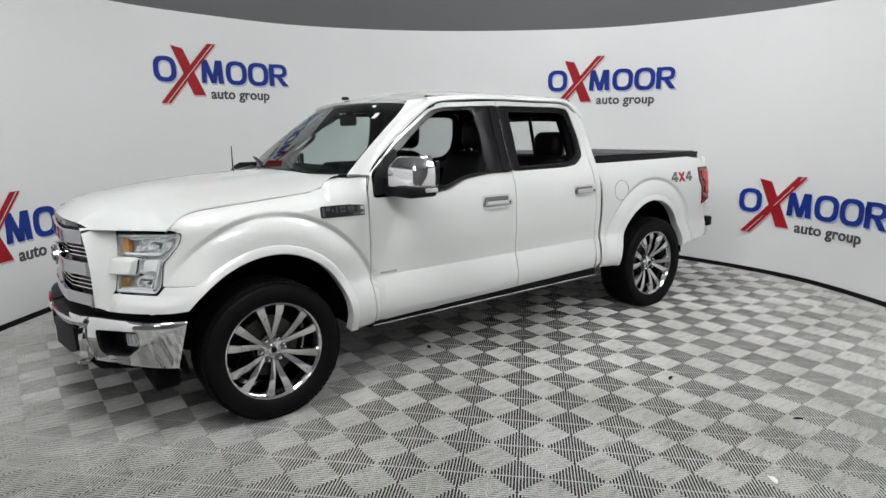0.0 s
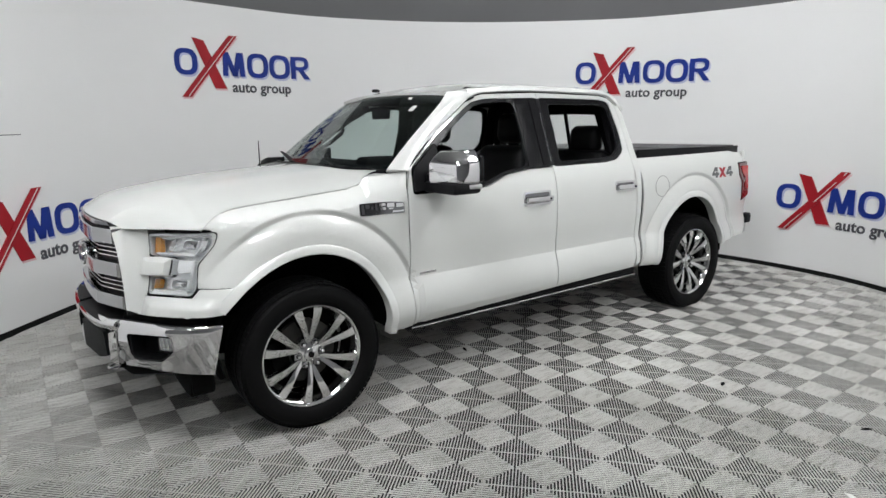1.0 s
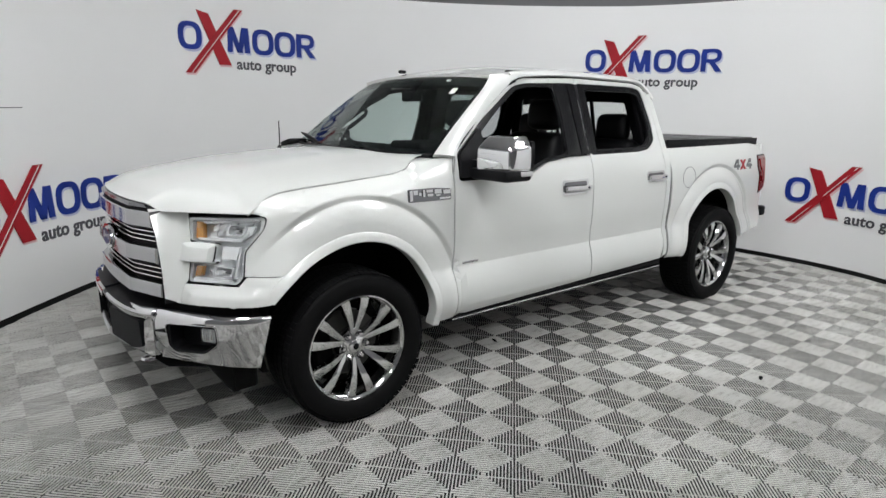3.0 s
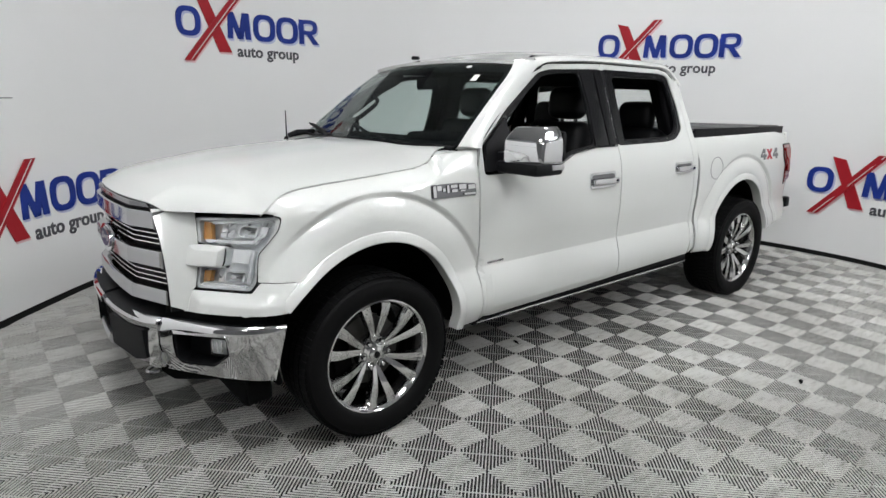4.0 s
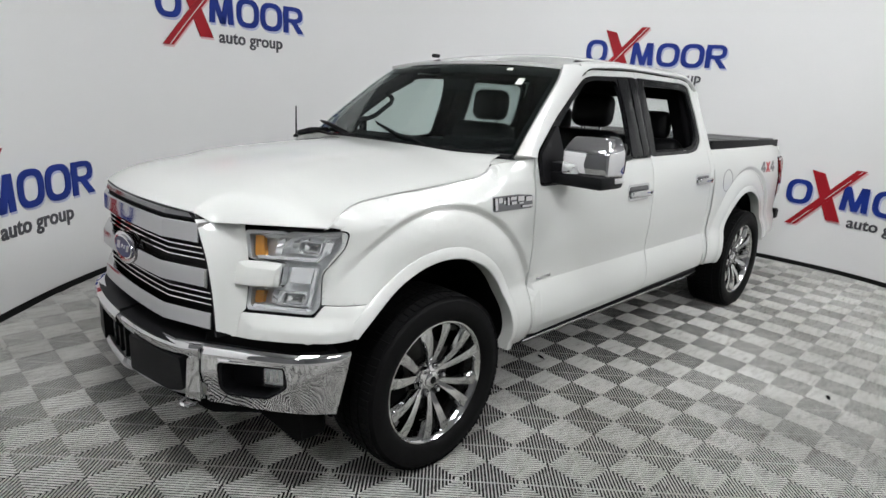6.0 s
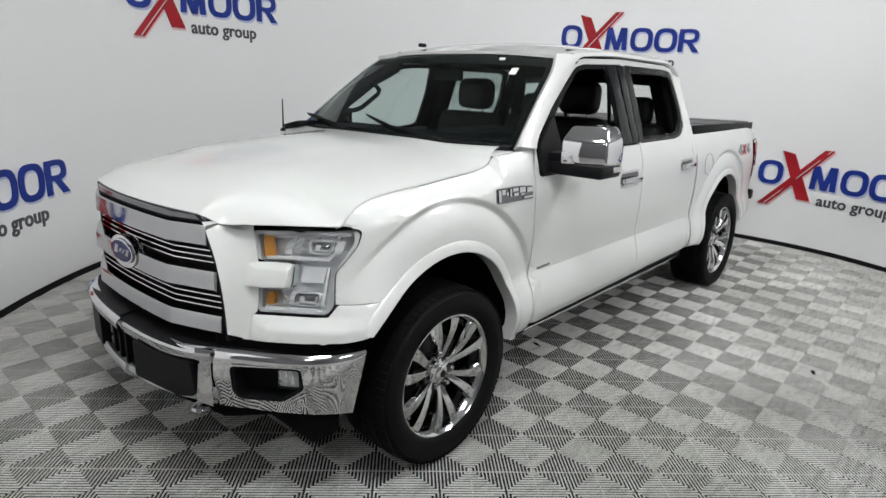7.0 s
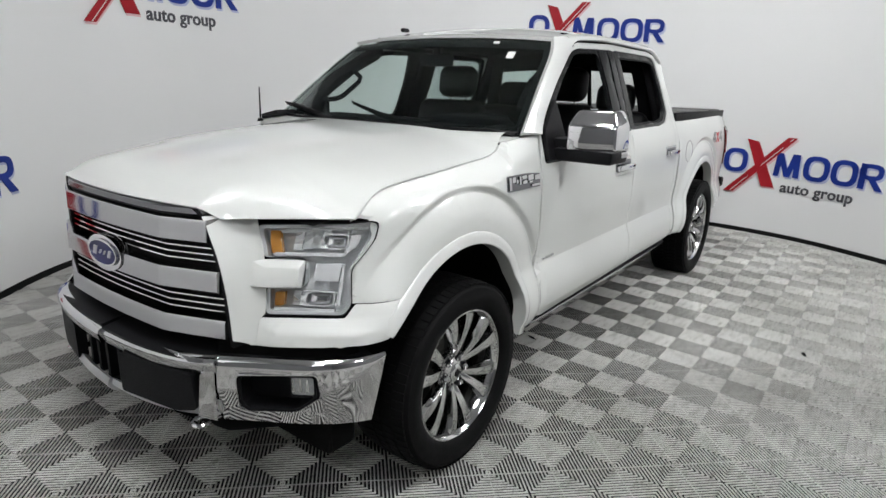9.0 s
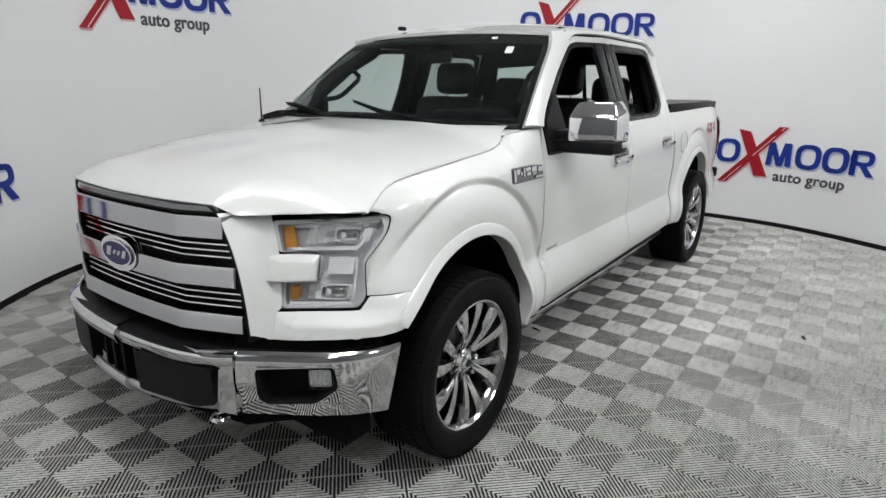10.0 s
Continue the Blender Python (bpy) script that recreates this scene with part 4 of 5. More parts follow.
part("roof", sheet(roof_point, steps(-1, 1, 48), steps(0, 1, 40), 0.02), PAINT, truck, "white cab roof")
part("headliner", sheet(lambda u, v: roof_point(u, v) + Vector((0, 0, -0.045)), steps(-1.0, 1.0, 12), steps(0.0, 0.99, 10)), CABIN, truck)
for sg in SIDES:
    # front pillar between the screen and the door
    def pillar(u, v):
        e = screen_edge(u)
        xd = curve([(1.36, -0.690), (1.400, -0.711), (1.614, -0.968), (1.790, -1.236), (1.838, -1.326), (1.858, -1.416)], 1.375 + 0.475 * u)
        zd = 1.375 + 0.475 * u
        d = Vector((xd + 0.008, side_y(xd, zd) - 0.003, zd + 0.004))
        p = e + (d - e) * v
        p.y += 0.006 * math.sin(math.pi * v)
        p.z += 0.003 * math.sin(math.pi * v)
        return Vector((p.x, sg * p.y, p.z))
    part("front_pillar", sheet(pillar, steps(0, 1, 20), steps(0, 1, 8), 0.03), PAINT, truck)
    # rail between roof and doors
    def rail(u, v):
        x = -2.80 + (2.80 - 1.30) * u
        zd = curve([(-2.80, 1.785), (-2.775, 1.807), (-2.72, 1.853), (-2.62, 1.871), (-1.925, 1.881), (-1.42, 1.861), (-1.33, 1.841), (-1.30, 1.826)], x)
        ye, ze = roof_edge(x)
        a = Vector((x, side_y(x, zd + 0.0035), zd + 0.0035))
        b = Vector((x, ye + 0.001, ze - 0.001))
        p = a + (b - a) * v
        return Vector((p.x, sg * (p.y + 0.006 * math.sin(math.pi * v)), p.z))
    part("roof_rail", sheet(rail, steps(0, 1, 36), steps(0, 1, 4), 0.02), PAINT, truck)
    part("inner_pillar", tube([(-0.66, sg * 0.83, 1.36), (-0.95, sg * 0.79, 1.62), (-1.28, sg * 0.70, 1.80)], 0.045), CABIN, truck)
    part("inner_pillar", box(0.16, 0.05, 0.62, 0.02, pose(-1.90, sg * 0.80, 1.55, 0, 0, 0) @ pose(0, 0, 0, sg * 18)), CABIN, truck)
    part("inner_pillar", box(0.14, 0.05, 0.58, 0.02, pose(-2.775, sg * 0.775, 1.55) @ pose(0, 0, 0, sg * 18)), CABIN, truck)
    part("inner_rail", box(1.50, 0.030, 0.075, 0.010, pose(-2.05, sg * 0.705, 1.868) @ pose(0, 0, 0, sg * 22)), CABIN, truck)
    part("inner_rail", tube([(-1.02, sg * 0.755, 1.66), (-1.22, sg * 0.735, 1.785), (-1.34, sg * 0.722, 1.838)], 0.035), CABIN, truck)
    part("grab_handle", tube([(-0.82, sg * 0.745, 1.485), (-0.89, sg * 0.69, 1.495), (-0.93, sg * 0.67, 1.515), (-1.05, sg * 0.645, 1.605), (-1.07, sg * 0.65, 1.635), (-1.06, sg * 0.70, 1.675)], 0.016), CABIN, truck)
    part("door_lining", box(2.05, 0.05, 0.85, 0.02, pose(-1.80, sg * 0.88, 0.86)), CABIN, truck)
part("roof_fin", box(0.065, 0.034, 0.026, 0.0125, pose(-1.27, -0.43, 1.942), 4), BLACK, truck, "small black roof aerial")

# cabin
part("cabin_floor", box(2.2, 1.70, 0.04, 0, pose(-1.75, 0, 0.55)), CABIN, truck)
part("firewall", box(0.04, 1.66, 0.85, 0, pose(-0.60, 0, 0.93)), CABIN, truck)
part("cab_back", box(0.05, 1.74, 0.90, 0.01, pose(-2.88, 0, 0.92)), PAINT, truck)
part("dashboard", merge(box(0.42, 1.62, 0.16, 0.06, pose(-0.80, 0, 1.325), 4), box(0.30, 1.58, 0.34, 0.05, pose(-0.84, 0, 1.12), 3), box(0.30, 0.36, 0.07, 0.03, pose(-0.86, 0.40, 1.415), 3)), CABIN, truck)
sw = part("steering_wheel", tube([(0.185 * math.cos(a) * 0, 0.19 * math.cos(a), 0.19 * math.sin(a)) for a in [2 * math.pi * i / 40 for i in range(40)]], 0.017, 8, True), LEATHER, truck, m=pose(-1.13, 0.40, 1.28, 0, 28, 0))
part("steering_spokes", merge(box(0.02, 0.34, 0.045, 0.008), box(0.02, 0.05, 0.17, 0.008, pose(0, 0, -0.09)), box(0.05, 0.13, 0.12, 0.02)), CABIN, sw)
part("centre_console", box(0.75, 0.28, 0.34, 0.04, pose(-1.35, 0, 0.78)), CABIN, truck)
for sx, sy in ((-1.69, 0.40), (-1.51, -0.40)):
    s = seat(sx, sy, 0.86, 0.55, 0.62)
    headrest(s, -0.345, 0, 0.765)
s = seat(-2.50, 0, 0.86, 1.50, 0.56)
for hy in (0.46, -0.46):
    headrest(s, -0.32, hy, 0.665)
rm = part("rear_view_mirror", box(0.03, 0.25, 0.075, 0.02, pose(-1.06, 0.0, 1.745)), CABIN, truck)
part("mirror_stem", box(0.04, 0.06, 0.06, 0.012, pose(-1.075, 0.0, 1.80)), CABIN, rm)
# back window wall
part("back_panel", panel(rounded([(-0.80, 1.36), (-0.74, 1.60), (-0.68, 1.84), (0.68, 1.84), (0.74, 1.60), (0.80, 1.36)], 0.03, 2), lambda y, z: Vector((-2.90 + 0.28 * (z - 1.36) * 0.9, y, z)), 0.08, 0.03, [rounded([(-0.66, 1.40), (-0.62, 1.60), (-0.58, 1.78), (0.58, 1.78), (0.62, 1.60), (0.66, 1.40)], 0.05, 3)], outward=(-1, 0, 0.2)), PAINT, truck)
part("back_lining", panel(rounded([(-0.80, 1.36), (-0.74, 1.60), (-0.68, 1.90), (0.68, 1.90), (0.74, 1.60), (0.80, 1.36)], 0.03, 2), lambda y, z: Vector((-2.862 + 0.28 * (z - 1.36) * 0.9, y, z)), 0.08, 0.006, [rounded([(-0.65, 1.41), (-0.61, 1.60), (-0.57, 1.77), (0.57, 1.77), (0.61, 1.60), (0.65, 1.41)], 0.05, 3)], outward=(1, 0, -0.2)), CABIN, truck)
bg = part("back_glass", sheet(lambda u, v: Vector((-2.885 + 0.25 * (0.40 * v) * 0.9, u * (0.67 - 0.08 * v), 1.39 + 0.40 * v)), steps(-1, 1, 6), steps(0, 1, 4), 0.004), BACKGLASS, truck)
bg.visible_shadow = False
for dy in (-0.21, 0.21):
    part("slider_bar", box(0.02, 0.032, 0.42, 0.006, pose(-2.862, dy, 1.590, 0, 14, 0)), BLACK, bg)

# cargo bed, cover, tailgate, rear bumper
part("bed_floor", box(1.70, 1.60, 0.05, 0, pose(-3.78, 0, 0.78)), DARK, truck)
part("bed_front", box(0.04, 1.80, 0.85, 0.01, pose(-2.955, 0, 0.94)), PAINT, truck)
for i in range(4):
    x0, x1 = -2.94 - 0.389 * i, -2.94 - 0.389 * (i + 1) + 0.012
    part("cover_panel", box(x0 - x1, 1.74, 0.034, 0.008, pose((x0 + x1) / 2, 0, 1.418 + 0.002 * (i % 2))), VINYL, truck, "black folding bed cover panel")
for sg in SIDES:
    part("cover_rail", merge(box(1.55, 0.05, 0.055, 0.01, pose(-3.715, sg * 0.885, 1.394, 0, -0.35, 0)), box(1.55, 0.02, 0.02, 0.006, pose(-3.715, sg * 0.90, 1.424, 0, -0.35, 0))), BLACK, truck)
    part("rail_cap", box(1.56, 0.05, 0.016, 0.006, pose(-3.715, sg * 0.882, 1.384, 0, -0.4, 0)), BLACK, truck)
tg = part("tailgate", box(0.06, 1.74, 0.68, 0.02, pose(-4.69, 0, 1.03)), PAINT, truck)
part("tailgate_handle", box(0.03, 0.24, 0.08, 0.01, pose(-4.728, 0, 1.22)), BLACK, tg)
part("rear_bumper", merge(box(0.15, 1.66, 0.18, 0.05, pose(-4.79, 0, 0.61), 3), box(0.16, 0.08, 0.17, 0.03, pose(-4.76, 0.84, 0.615), 3), box(0.16, 0.08, 0.17, 0.03, pose(-4.76, -0.84, 0.615), 3)), CHROME, truck, "chrome rear step bumper")
part("bumper_pad", box(0.16, 1.50, 0.02, 0.006, pose(-4.80, 0, 0.73)), BLACK, truck)
for sg in SIDES:
    part("bumper_end", box(0.09, 0.08, 0.10, 0.02, pose(-4.76, sg * 0.90, 0.70)), BLACK, truck)

# chassis in shadow
part("chassis", merge(box(4.6, 0.12, 0.16, 0.02, pose(-1.9, 0.42, 0.50)), box(4.6, 0.12, 0.16, 0.02, pose(-1.9, -0.42, 0.50)), box(1.2, 0.9, 0.26, 0.05, pose(-0.2, 0, 0.45)), box(1.0, 0.8, 0.22, 0.05, pose(-1.8, 0.1, 0.42))), DARK, truck)
for ax in (0, AXLE_R):
    part("axle", tube([(ax, -0.80, 0.42), (ax, 0.76, 0.3975)], 0.05), DARK, truck)
part("air_dam", merge(box(0.05, 1.70, 0.17, 0.02, pose(0.60, 0, 0.355, 0, -8, 0)), box(0.12, 0.05, 0.16, 0.02, pose(0.56, 0.835, 0.36)), box(0.12, 0.05, 0.16, 0.02, pose(0.56, -0.835, 0.36))), DARK, truck)

for sg in SIDES:
    # liner plate, added to deepen the shade between air dam and tyre
    part("wheel_liner", box(0.03, 0.46, 0.40, 0.01, pose(0.50, sg * 0.62, 0.53, 0, 12, 0)), DARK, truck)

# grille
def grille_x(y):
    a = abs(y)
    return 0.935 - 0.12 * y * y - 0.27 * max(0.0, a - 0.36)


def gmap(d):
    return lambda u, v, q: Vector((grille_x(u) + d - q - 0.05 * (v - 0.95), u, v))


G_EDGE = [(0.600, 0.715), (0.588, 0.83), (0.572, 0.93), (0.552, 1.02), (0.525, 1.10), (0.500, 1.165), (0.475, 1.188)]
g_out = G_EDGE + [(u, 1.188) for u in steps(0.38, -0.38, 8)] + [(-u, v) for u, v in reversed(G_EDGE)] + [(u, 0.715) for u in steps(-0.50, 0.50, 10)]
gr = part("grille", prism(g_out, gmap(-0.045), 0.03), BLACK, truck, "chrome three-bar grille with black mesh")


def gbar(z0, z1, y0, y1, d, mat, name="grille_bar", n=24, slope=0.0, sec=None):
    """A bar bowed across the front; slope lifts its ends."""
    sec = sec or ((0.0, -0.05), (0.02, -0.004), (0.10, 0.004), (0.90, 0.001), (0.98, -0.004), (1.0, -0.05))
    bm = bmesh.new()
    rows = []
    for y in steps(y0, -0.36, n // 4) + steps(-0.36, 0.36, n // 2)[1:] + steps(0.36, y1, n // 4)[1:]:
        lift = slope * (y / 0.55) ** 2
        rows.append([bm.verts.new((grille_x(y) + d + e - 0.05 * (z0 - 0.95), y, z0 + (z1 - z0) * f + lift)) for f, e in sec])
    for a, b in zip(rows, rows[1:]):
        for k in range(len(sec) - 1):
            bm.faces.new((a[k], b[k], b[k + 1], a[k + 1]))
    bm.faces.new(rows[0])
    bm.faces.new(rows[-1][::-1])
    return part(name, bm, mat, gr, sharp=7)


gbar(1.072, 1.156, -0.535, 0.535, 0.012, GRILLE)
gbar(0.905, 0.985, -0.575, 0.575, 0.020, GRILLE)
gbar(0.738, 0.810, -0.592, 0.592, 0.012, GRILLE)
gbar(1.158, 1.168, -0.508, 0.508, -0.010, BLACK, "grille_gap")
gbar(1.168, 1.190, -0.512, 0.512, 0.000, GRILLEDARK)
for zz in (1.008, 1.030, 1.052):
    gbar(zz, zz + 0.005, -0.55, 0.55, -0.008, CHROME, "grille_slat", sec=((0, -0.03), (0, 0), (1, 0), (1, -0.03)))
for zz in (0.832, 0.855, 0.878):
    gbar(zz, zz + 0.005, -0.57, 0.57, -0.008, CHROME, "grille_slat", sec=((0, -0.03), (0, 0), (1, 0), (1, -0.03)))
for sg in SIDES:
    rim = [(sg * u, v) for u, v in G_EDGE]
    rim2 = [(sg * (u + 0.018), v) for u, v in G_EDGE]
    bm = bmesh.new()
    rows = []
    for (u, v), (u2, _) in zip(rim, rim2):
        x = grille_x(u) - 0.05 * (v - 0.95)
        rows.append([bm.verts.new(p) for p in ((x - 0.06, u, v), (x + 0.004, u, v), (x + 0.004, u2, v), (x - 0.05, u2 + sg * 0.002, v))])
    for a, b in zip(rows, rows[1:]):
        for k in range(3):
            bm.faces.new((a[k], b[k], b[k + 1], a[k + 1]))
    part("grille_surround", bm, BLACK, gr)
em = part("emblem", prism(arc(0, 0.965, 0.132, 0.067, 0, 351, 39), gmap(0.030), 0.045), CHROME, gr, "chrome oval emblem housing")
part("emblem_face", prism(arc(0, 0.967, 0.108, 0.048, 0, 351, 39), gmap(0.034), 0.01), BADGEBLUE, em, "dark blue oval")
part("emblem_line", ribbon(arc(0, 0.967, 0.110, 0.050, 0, 351, 39), arc(0, 0.967, 0.103, 0.043, 0, 351, 39), gmap(0.037), 0.006), CHROME, em)
for uu, ww, hh in ((-0.056, 0.040, 0.034), (-0.014, 0.026, 0.016), (0.018, 0.024, 0.016), (0.056, 0.032, 0.028)):
    part("emblem_bar", prism([(uu - ww / 2, 0.968 - hh / 2), (uu + ww / 2 - 0.012, 0.968 - hh / 2), (uu + ww / 2, 0.968 + hh / 2), (uu - ww / 2 + 0.012, 0.968 + hh / 2)], gmap(0.0365), 0.004), SATIN, em)

# front corners and headlamps
for sg in SIDES:
    out = (1, 0.5 * sg, 0)
    lamp_out = [(0.590, 1.128), (0.840, 1.140), (0.975, 1.148), (1.010, 1.138), (1.005, 1.085), (0.965, 1.035), (0.921, 0.985), (0.929, 0.900), (0.931, 0.862), (0.905, 0.826), (0.668, 0.822), (0.655, 0.915), (0.755, 0.917), (0.762, 0.935), (0.755, 1.002), (0.735, 1.016), (0.628, 1.018), (0.610, 1.075)]
    cor = [(0.640, 0.815), (0.646, 0.720), (0.84, 0.724), (1.02, 0.734), (1.052, 0.736), (1.062, 0.742), (1.080, 0.780), (1.106, 0.820), (1.138, 0.8632), (0.945, 0.8650), (0.937, 0.8600), (0.907, 0.820)]

    def shelf(u, v):
        t = max(0.0, min(1.0, (0.812 - v) / 0.045, (u - 0.668) / 0.05, (1.07 - u) / 0.12))
        p = face(1, 0.026 * t)(u, v)
        b = face(1, 0.0)(u, v)
        k = max(0.0, min(1.0, (u - 0.86) / 0.10))
        p.y += k * k * (3 - 2 * k) * (side_y(b.x, v + 0.003) - b.y)
        return Vector((p.x, sg * p.y, p.z))
    ridge = [[(u, z) for u in steps(0.695, 1.10, 22)] for z in (0.767, 0.810)] + [[(0.668 + 0.05 * k, 0.812 - 0.045 * k) for k in steps(0, 1, 3)], [(0.718, z) for z in steps(0.765, 0.73, 3)]]
    fc = part("front_corner", panel(cor, shelf, 0.024, 0.012, outward=out, creases=ridge), PAINT, truck, "white front corner panel")
    def nose(v, w):      # white strip from the grille edge back to the lamp
        g = curve([(z, u) for u, z in G_EDGE], v)
        a = Vector((grille_x(g) + 0.006 - 0.05 * (v - 0.95), g + 0.018, v))
        b = face(1, 0.0006)(curve([(0.715, 0.668), (0.815, 0.662), (0.912, 0.648), (1.022, 0.622), (1.078, 0.604), (1.136, 0.583), (1.16, 0.575)], v) + (0.012 if v > 0.82 else -0.004), v)
        c = face(1, 0.0012)(curve([(0.715, 0.668), (0.815, 0.662), (0.912, 0.648), (1.022, 0.622), (1.078, 0.604), (1.136, 0.583), (1.16, 0.575)], v) - 0.045, v)
        p = a * (1 - w) ** 2 + c * 2 * w * (1 - w) + b * w * w
        p.z += 0.022 * (1 - w) * (1.158 - v) / 0.443
        return Vector((p.x, sg * p.y, p.z))
    part("nose_strip", sheet(lambda v, w: nose(0.722 + v * (0.428 + 0.016 * (1 - w)), w), steps(0, 1, 20), steps(0, 1, 12), 0.004), PAINT, fc)
    bar = resample(rounded([(0.588, 0.915), (0.584, 1.008), (0.68, 1.012), (0.754, 1.010), (0.759, 0.918), (0.68, 0.913)], 0.008, 3), 0.02)
    bm = bmesh.new()
    rings = []
    for top, low, end, d in ((0.0, 0.0, 0.0, -0.03), (0.0, 0.0, 0.0, 0.004), (0.003, 0.002, 0.002, 0.008), (0.024, 0.005, 0.008, 0.033), (0.028, 0.008, 0.012, 0.0345)):
        ring = []
        for u, v in bar:
            k = max(0.0, min(1.0, (u - 0.592) / 0.055))
            q = max(0.0, min(1.0, (u - 0.66) / 0.09))
            w = (v - 0.913) / 0.097
            ring.append(bm.verts.new(face(sg, d * k if d > 0 else d)(u - end * q, v - top * k * max(0.0, w * 2 - 1) + low * max(0.0, 1 - w * 2))))
        rings.append(ring)
    for r0, r1 in zip(rings, rings[1:]):
        for i in range(len(bar)):
            bm.faces.new((r0[i], r0[(i + 1) % len(bar)], r1[(i + 1) % len(bar)], r1[i]))
    bm.faces.new(rings[-1])
    part("lamp_bar", bm, PAINT, fc, "white bar across the lamp")
    lamp_out = rounded(lamp_out, 0.016, 3)
    hl = part("headlight", panel(lamp_out, face(sg, -0.055), 0.05, 0.01, lip=0, outward=out), REFLECTOR, truck, "clear headlight with chrome bowls and amber corner")
    ctr = (0.78, 0.98)
    inner = [(ctr[0] + (u - ctr[0]) * 0.972, ctr[1] + (v - ctr[1]) * 0.972) for u, v in lamp_out]
    part("seal", ribbon(lamp_out, inner, face(sg, 0.003), 0.07), BLACK, hl, "thin black lamp seal")
    part("reflector_wall", ribbon(inner, [(ctr[0] + (u - ctr[0]) * 0.89, ctr[1] + (v - ctr[1]) * 0.90) for u, v in lamp_out], face(sg, -0.007), 0.048), REFLECTOR, hl)
    lens = part("lens", panel(inner, face(sg, 0.004), 0.05, 0.003, lip=0, outward=out), CLEAR, hl)
    lens.visible_shadow = False
    for poly in ([(0.632, 1.108), (0.660, 1.108), (0.682, 1.034), (0.650, 1.030)], [(0.684, 0.902), (0.712, 0.905), (0.716, 0.856), (0.690, 0.854)]):
        part("marker", prism(rounded(poly, 0.006, 2), face(sg, -0.012), 0.03), AMBER, hl, "amber marker")
    rnd = random.Random(5)
    for (u0, u1, v0, v1, slant), nu, nv in (((0.705, 0.905, 1.045, 1.108, 0.020), 8, 3), ((0.735, 0.868, 0.858, 0.908, 0.0), 6, 3)):
        uc, vc = u0 + (u1 - u0) * 0.62, (v0 + v1) / 2
        ring = [(uc + 0.046 * math.copysign(abs(math.cos(q)) ** 0.42, math.cos(q)), vc + 0.026 * math.copysign(abs(math.sin(q)) ** 0.42, math.sin(q))) for q in [2 * math.pi * (i + 0.5) / 24 for i in range(24)]]
        pr = part("projector", ribbon(ring, [(uc + (u - uc) * 0.88, vc + (v - vc) * 0.84) for u, v in ring], face(sg, -0.010), 0.04), BRIGHTBOWL, hl, "bright projector bowl with faceted crystals")
        dome = bmesh.new()
        rows = []
        for k in range(6):
            q = k / 5 * 1.45
            rows.append([dome.verts.new(face(sg, -0.030 + 0.018 * math.cos(q))(uc + (u - uc) * 0.72 * math.sin(q), vc + (v - vc) * 0.72 * math.sin(q))) for u, v in ring] if k else [dome.verts.new(face(sg, -0.012)(uc, vc))])
        for i in range(24):
            dome.faces.new((rows[0][0], rows[1][i], rows[1][(i + 1) % 24]))
            for r0, r1 in zip(rows[1:], rows[2:]):
                dome.faces.new((r0[i], r1[i], r1[(i + 1) % 24], r0[(i + 1) % 24]))
        part("bulb_lens", dome, CHROME, pr, sharp=10)
        for i in range(nu):
            for j in range(nv):
                a0, a1 = u0 + (u1 - u0) * i / nu, u0 + (u1 - u0) * (i + 0.94) / nu
                b0, b1 = v0 + (v1 - v0) * j / nv, v0 + (v1 - v0) * (j + 0.94) / nv
                if math.hypot(((a0 + a1) / 2 - uc) / 0.048, ((b0 + b1) / 2 - vc) / 0.030) < 0.95:
                    continue
                d = [-0.036 + rnd.uniform(-0.010, 0.010) for _ in range(4)]
                lift = slant * i / nu
                bm = bmesh.new()
                top = [bm.verts.new(face(sg, e)(u, v + lift)) for (u, v), e in zip(((a0, b0), (a1, b0), (a1, b1), (a0, b1)), d)]
                low = [bm.verts.new(face(sg, -0.052)(u, v + lift)) for u, v in ((a0, b0), (a1, b0), (a1, b1), (a0, b1))]
                bm.faces.new(top)
                for k in range(4):
                    bm.faces.new((top[k], low[k], low[(k + 1) % 4], top[(k + 1) % 4]))
                part("facet", bm, BRIGHTBOWL, pr, smooth=False)
    part("light_guide", prism([(0.782, 1.000), (0.868, 1.002), (0.866, 0.944), (0.786, 0.944)], face(sg, -0.012), 0.03), BRIGHTBOWL, hl, "pale light block")
    part("inner_bezel", prism([(0.66, 1.112), (0.95, 1.128), (0.965, 1.118), (0.665, 1.100)], face(sg, -0.020), 0.02), BRIGHTBOWL, hl)
    part("inner_bezel", prism([(0.885, 1.10), (0.935, 1.10), (0.925, 1.06), (0.880, 1.04)], face(sg, -0.020), 0.02), BRIGHTBOWL, hl)
    part("inner_bezel", prism([(0.66, 1.034), (0.86, 1.040), (0.90, 1.075), (0.91, 1.068), (0.868, 1.026), (0.66, 1.024)], face(sg, -0.010), 0.03), BRIGHTBOWL, hl)
    part("inner_bezel", prism([(0.690, 0.850), (0.868, 0.850), (0.868, 0.836), (0.690, 0.836)], face(sg, -0.012), 0.03), BRIGHTBOWL, hl)
    part("inner_bezel", prism([(0.872, 1.0), (0.884, 1.0), (0.884, 0.86), (0.872, 0.86)], face(sg, -0.010), 0.03), BRIGHTBOWL, hl)

# front bumper
BP = [(0.0, 1.000), (0.15, 0.995), (0.30, 0.982), (0.43, 0.960), (0.53, 0.930), (0.60, 0.888), (0.70, 0.824), (0.80, 0.760), (0.87, 0.706), (0.93, 0.637), (0.965, 0.562), (0.984, 0.475), (0.987, 0.40)]
BRUN = [0.0]
for a, b in zip(BP, BP[1:]):
    BRUN.append(BRUN[-1] + math.dist(a, b))


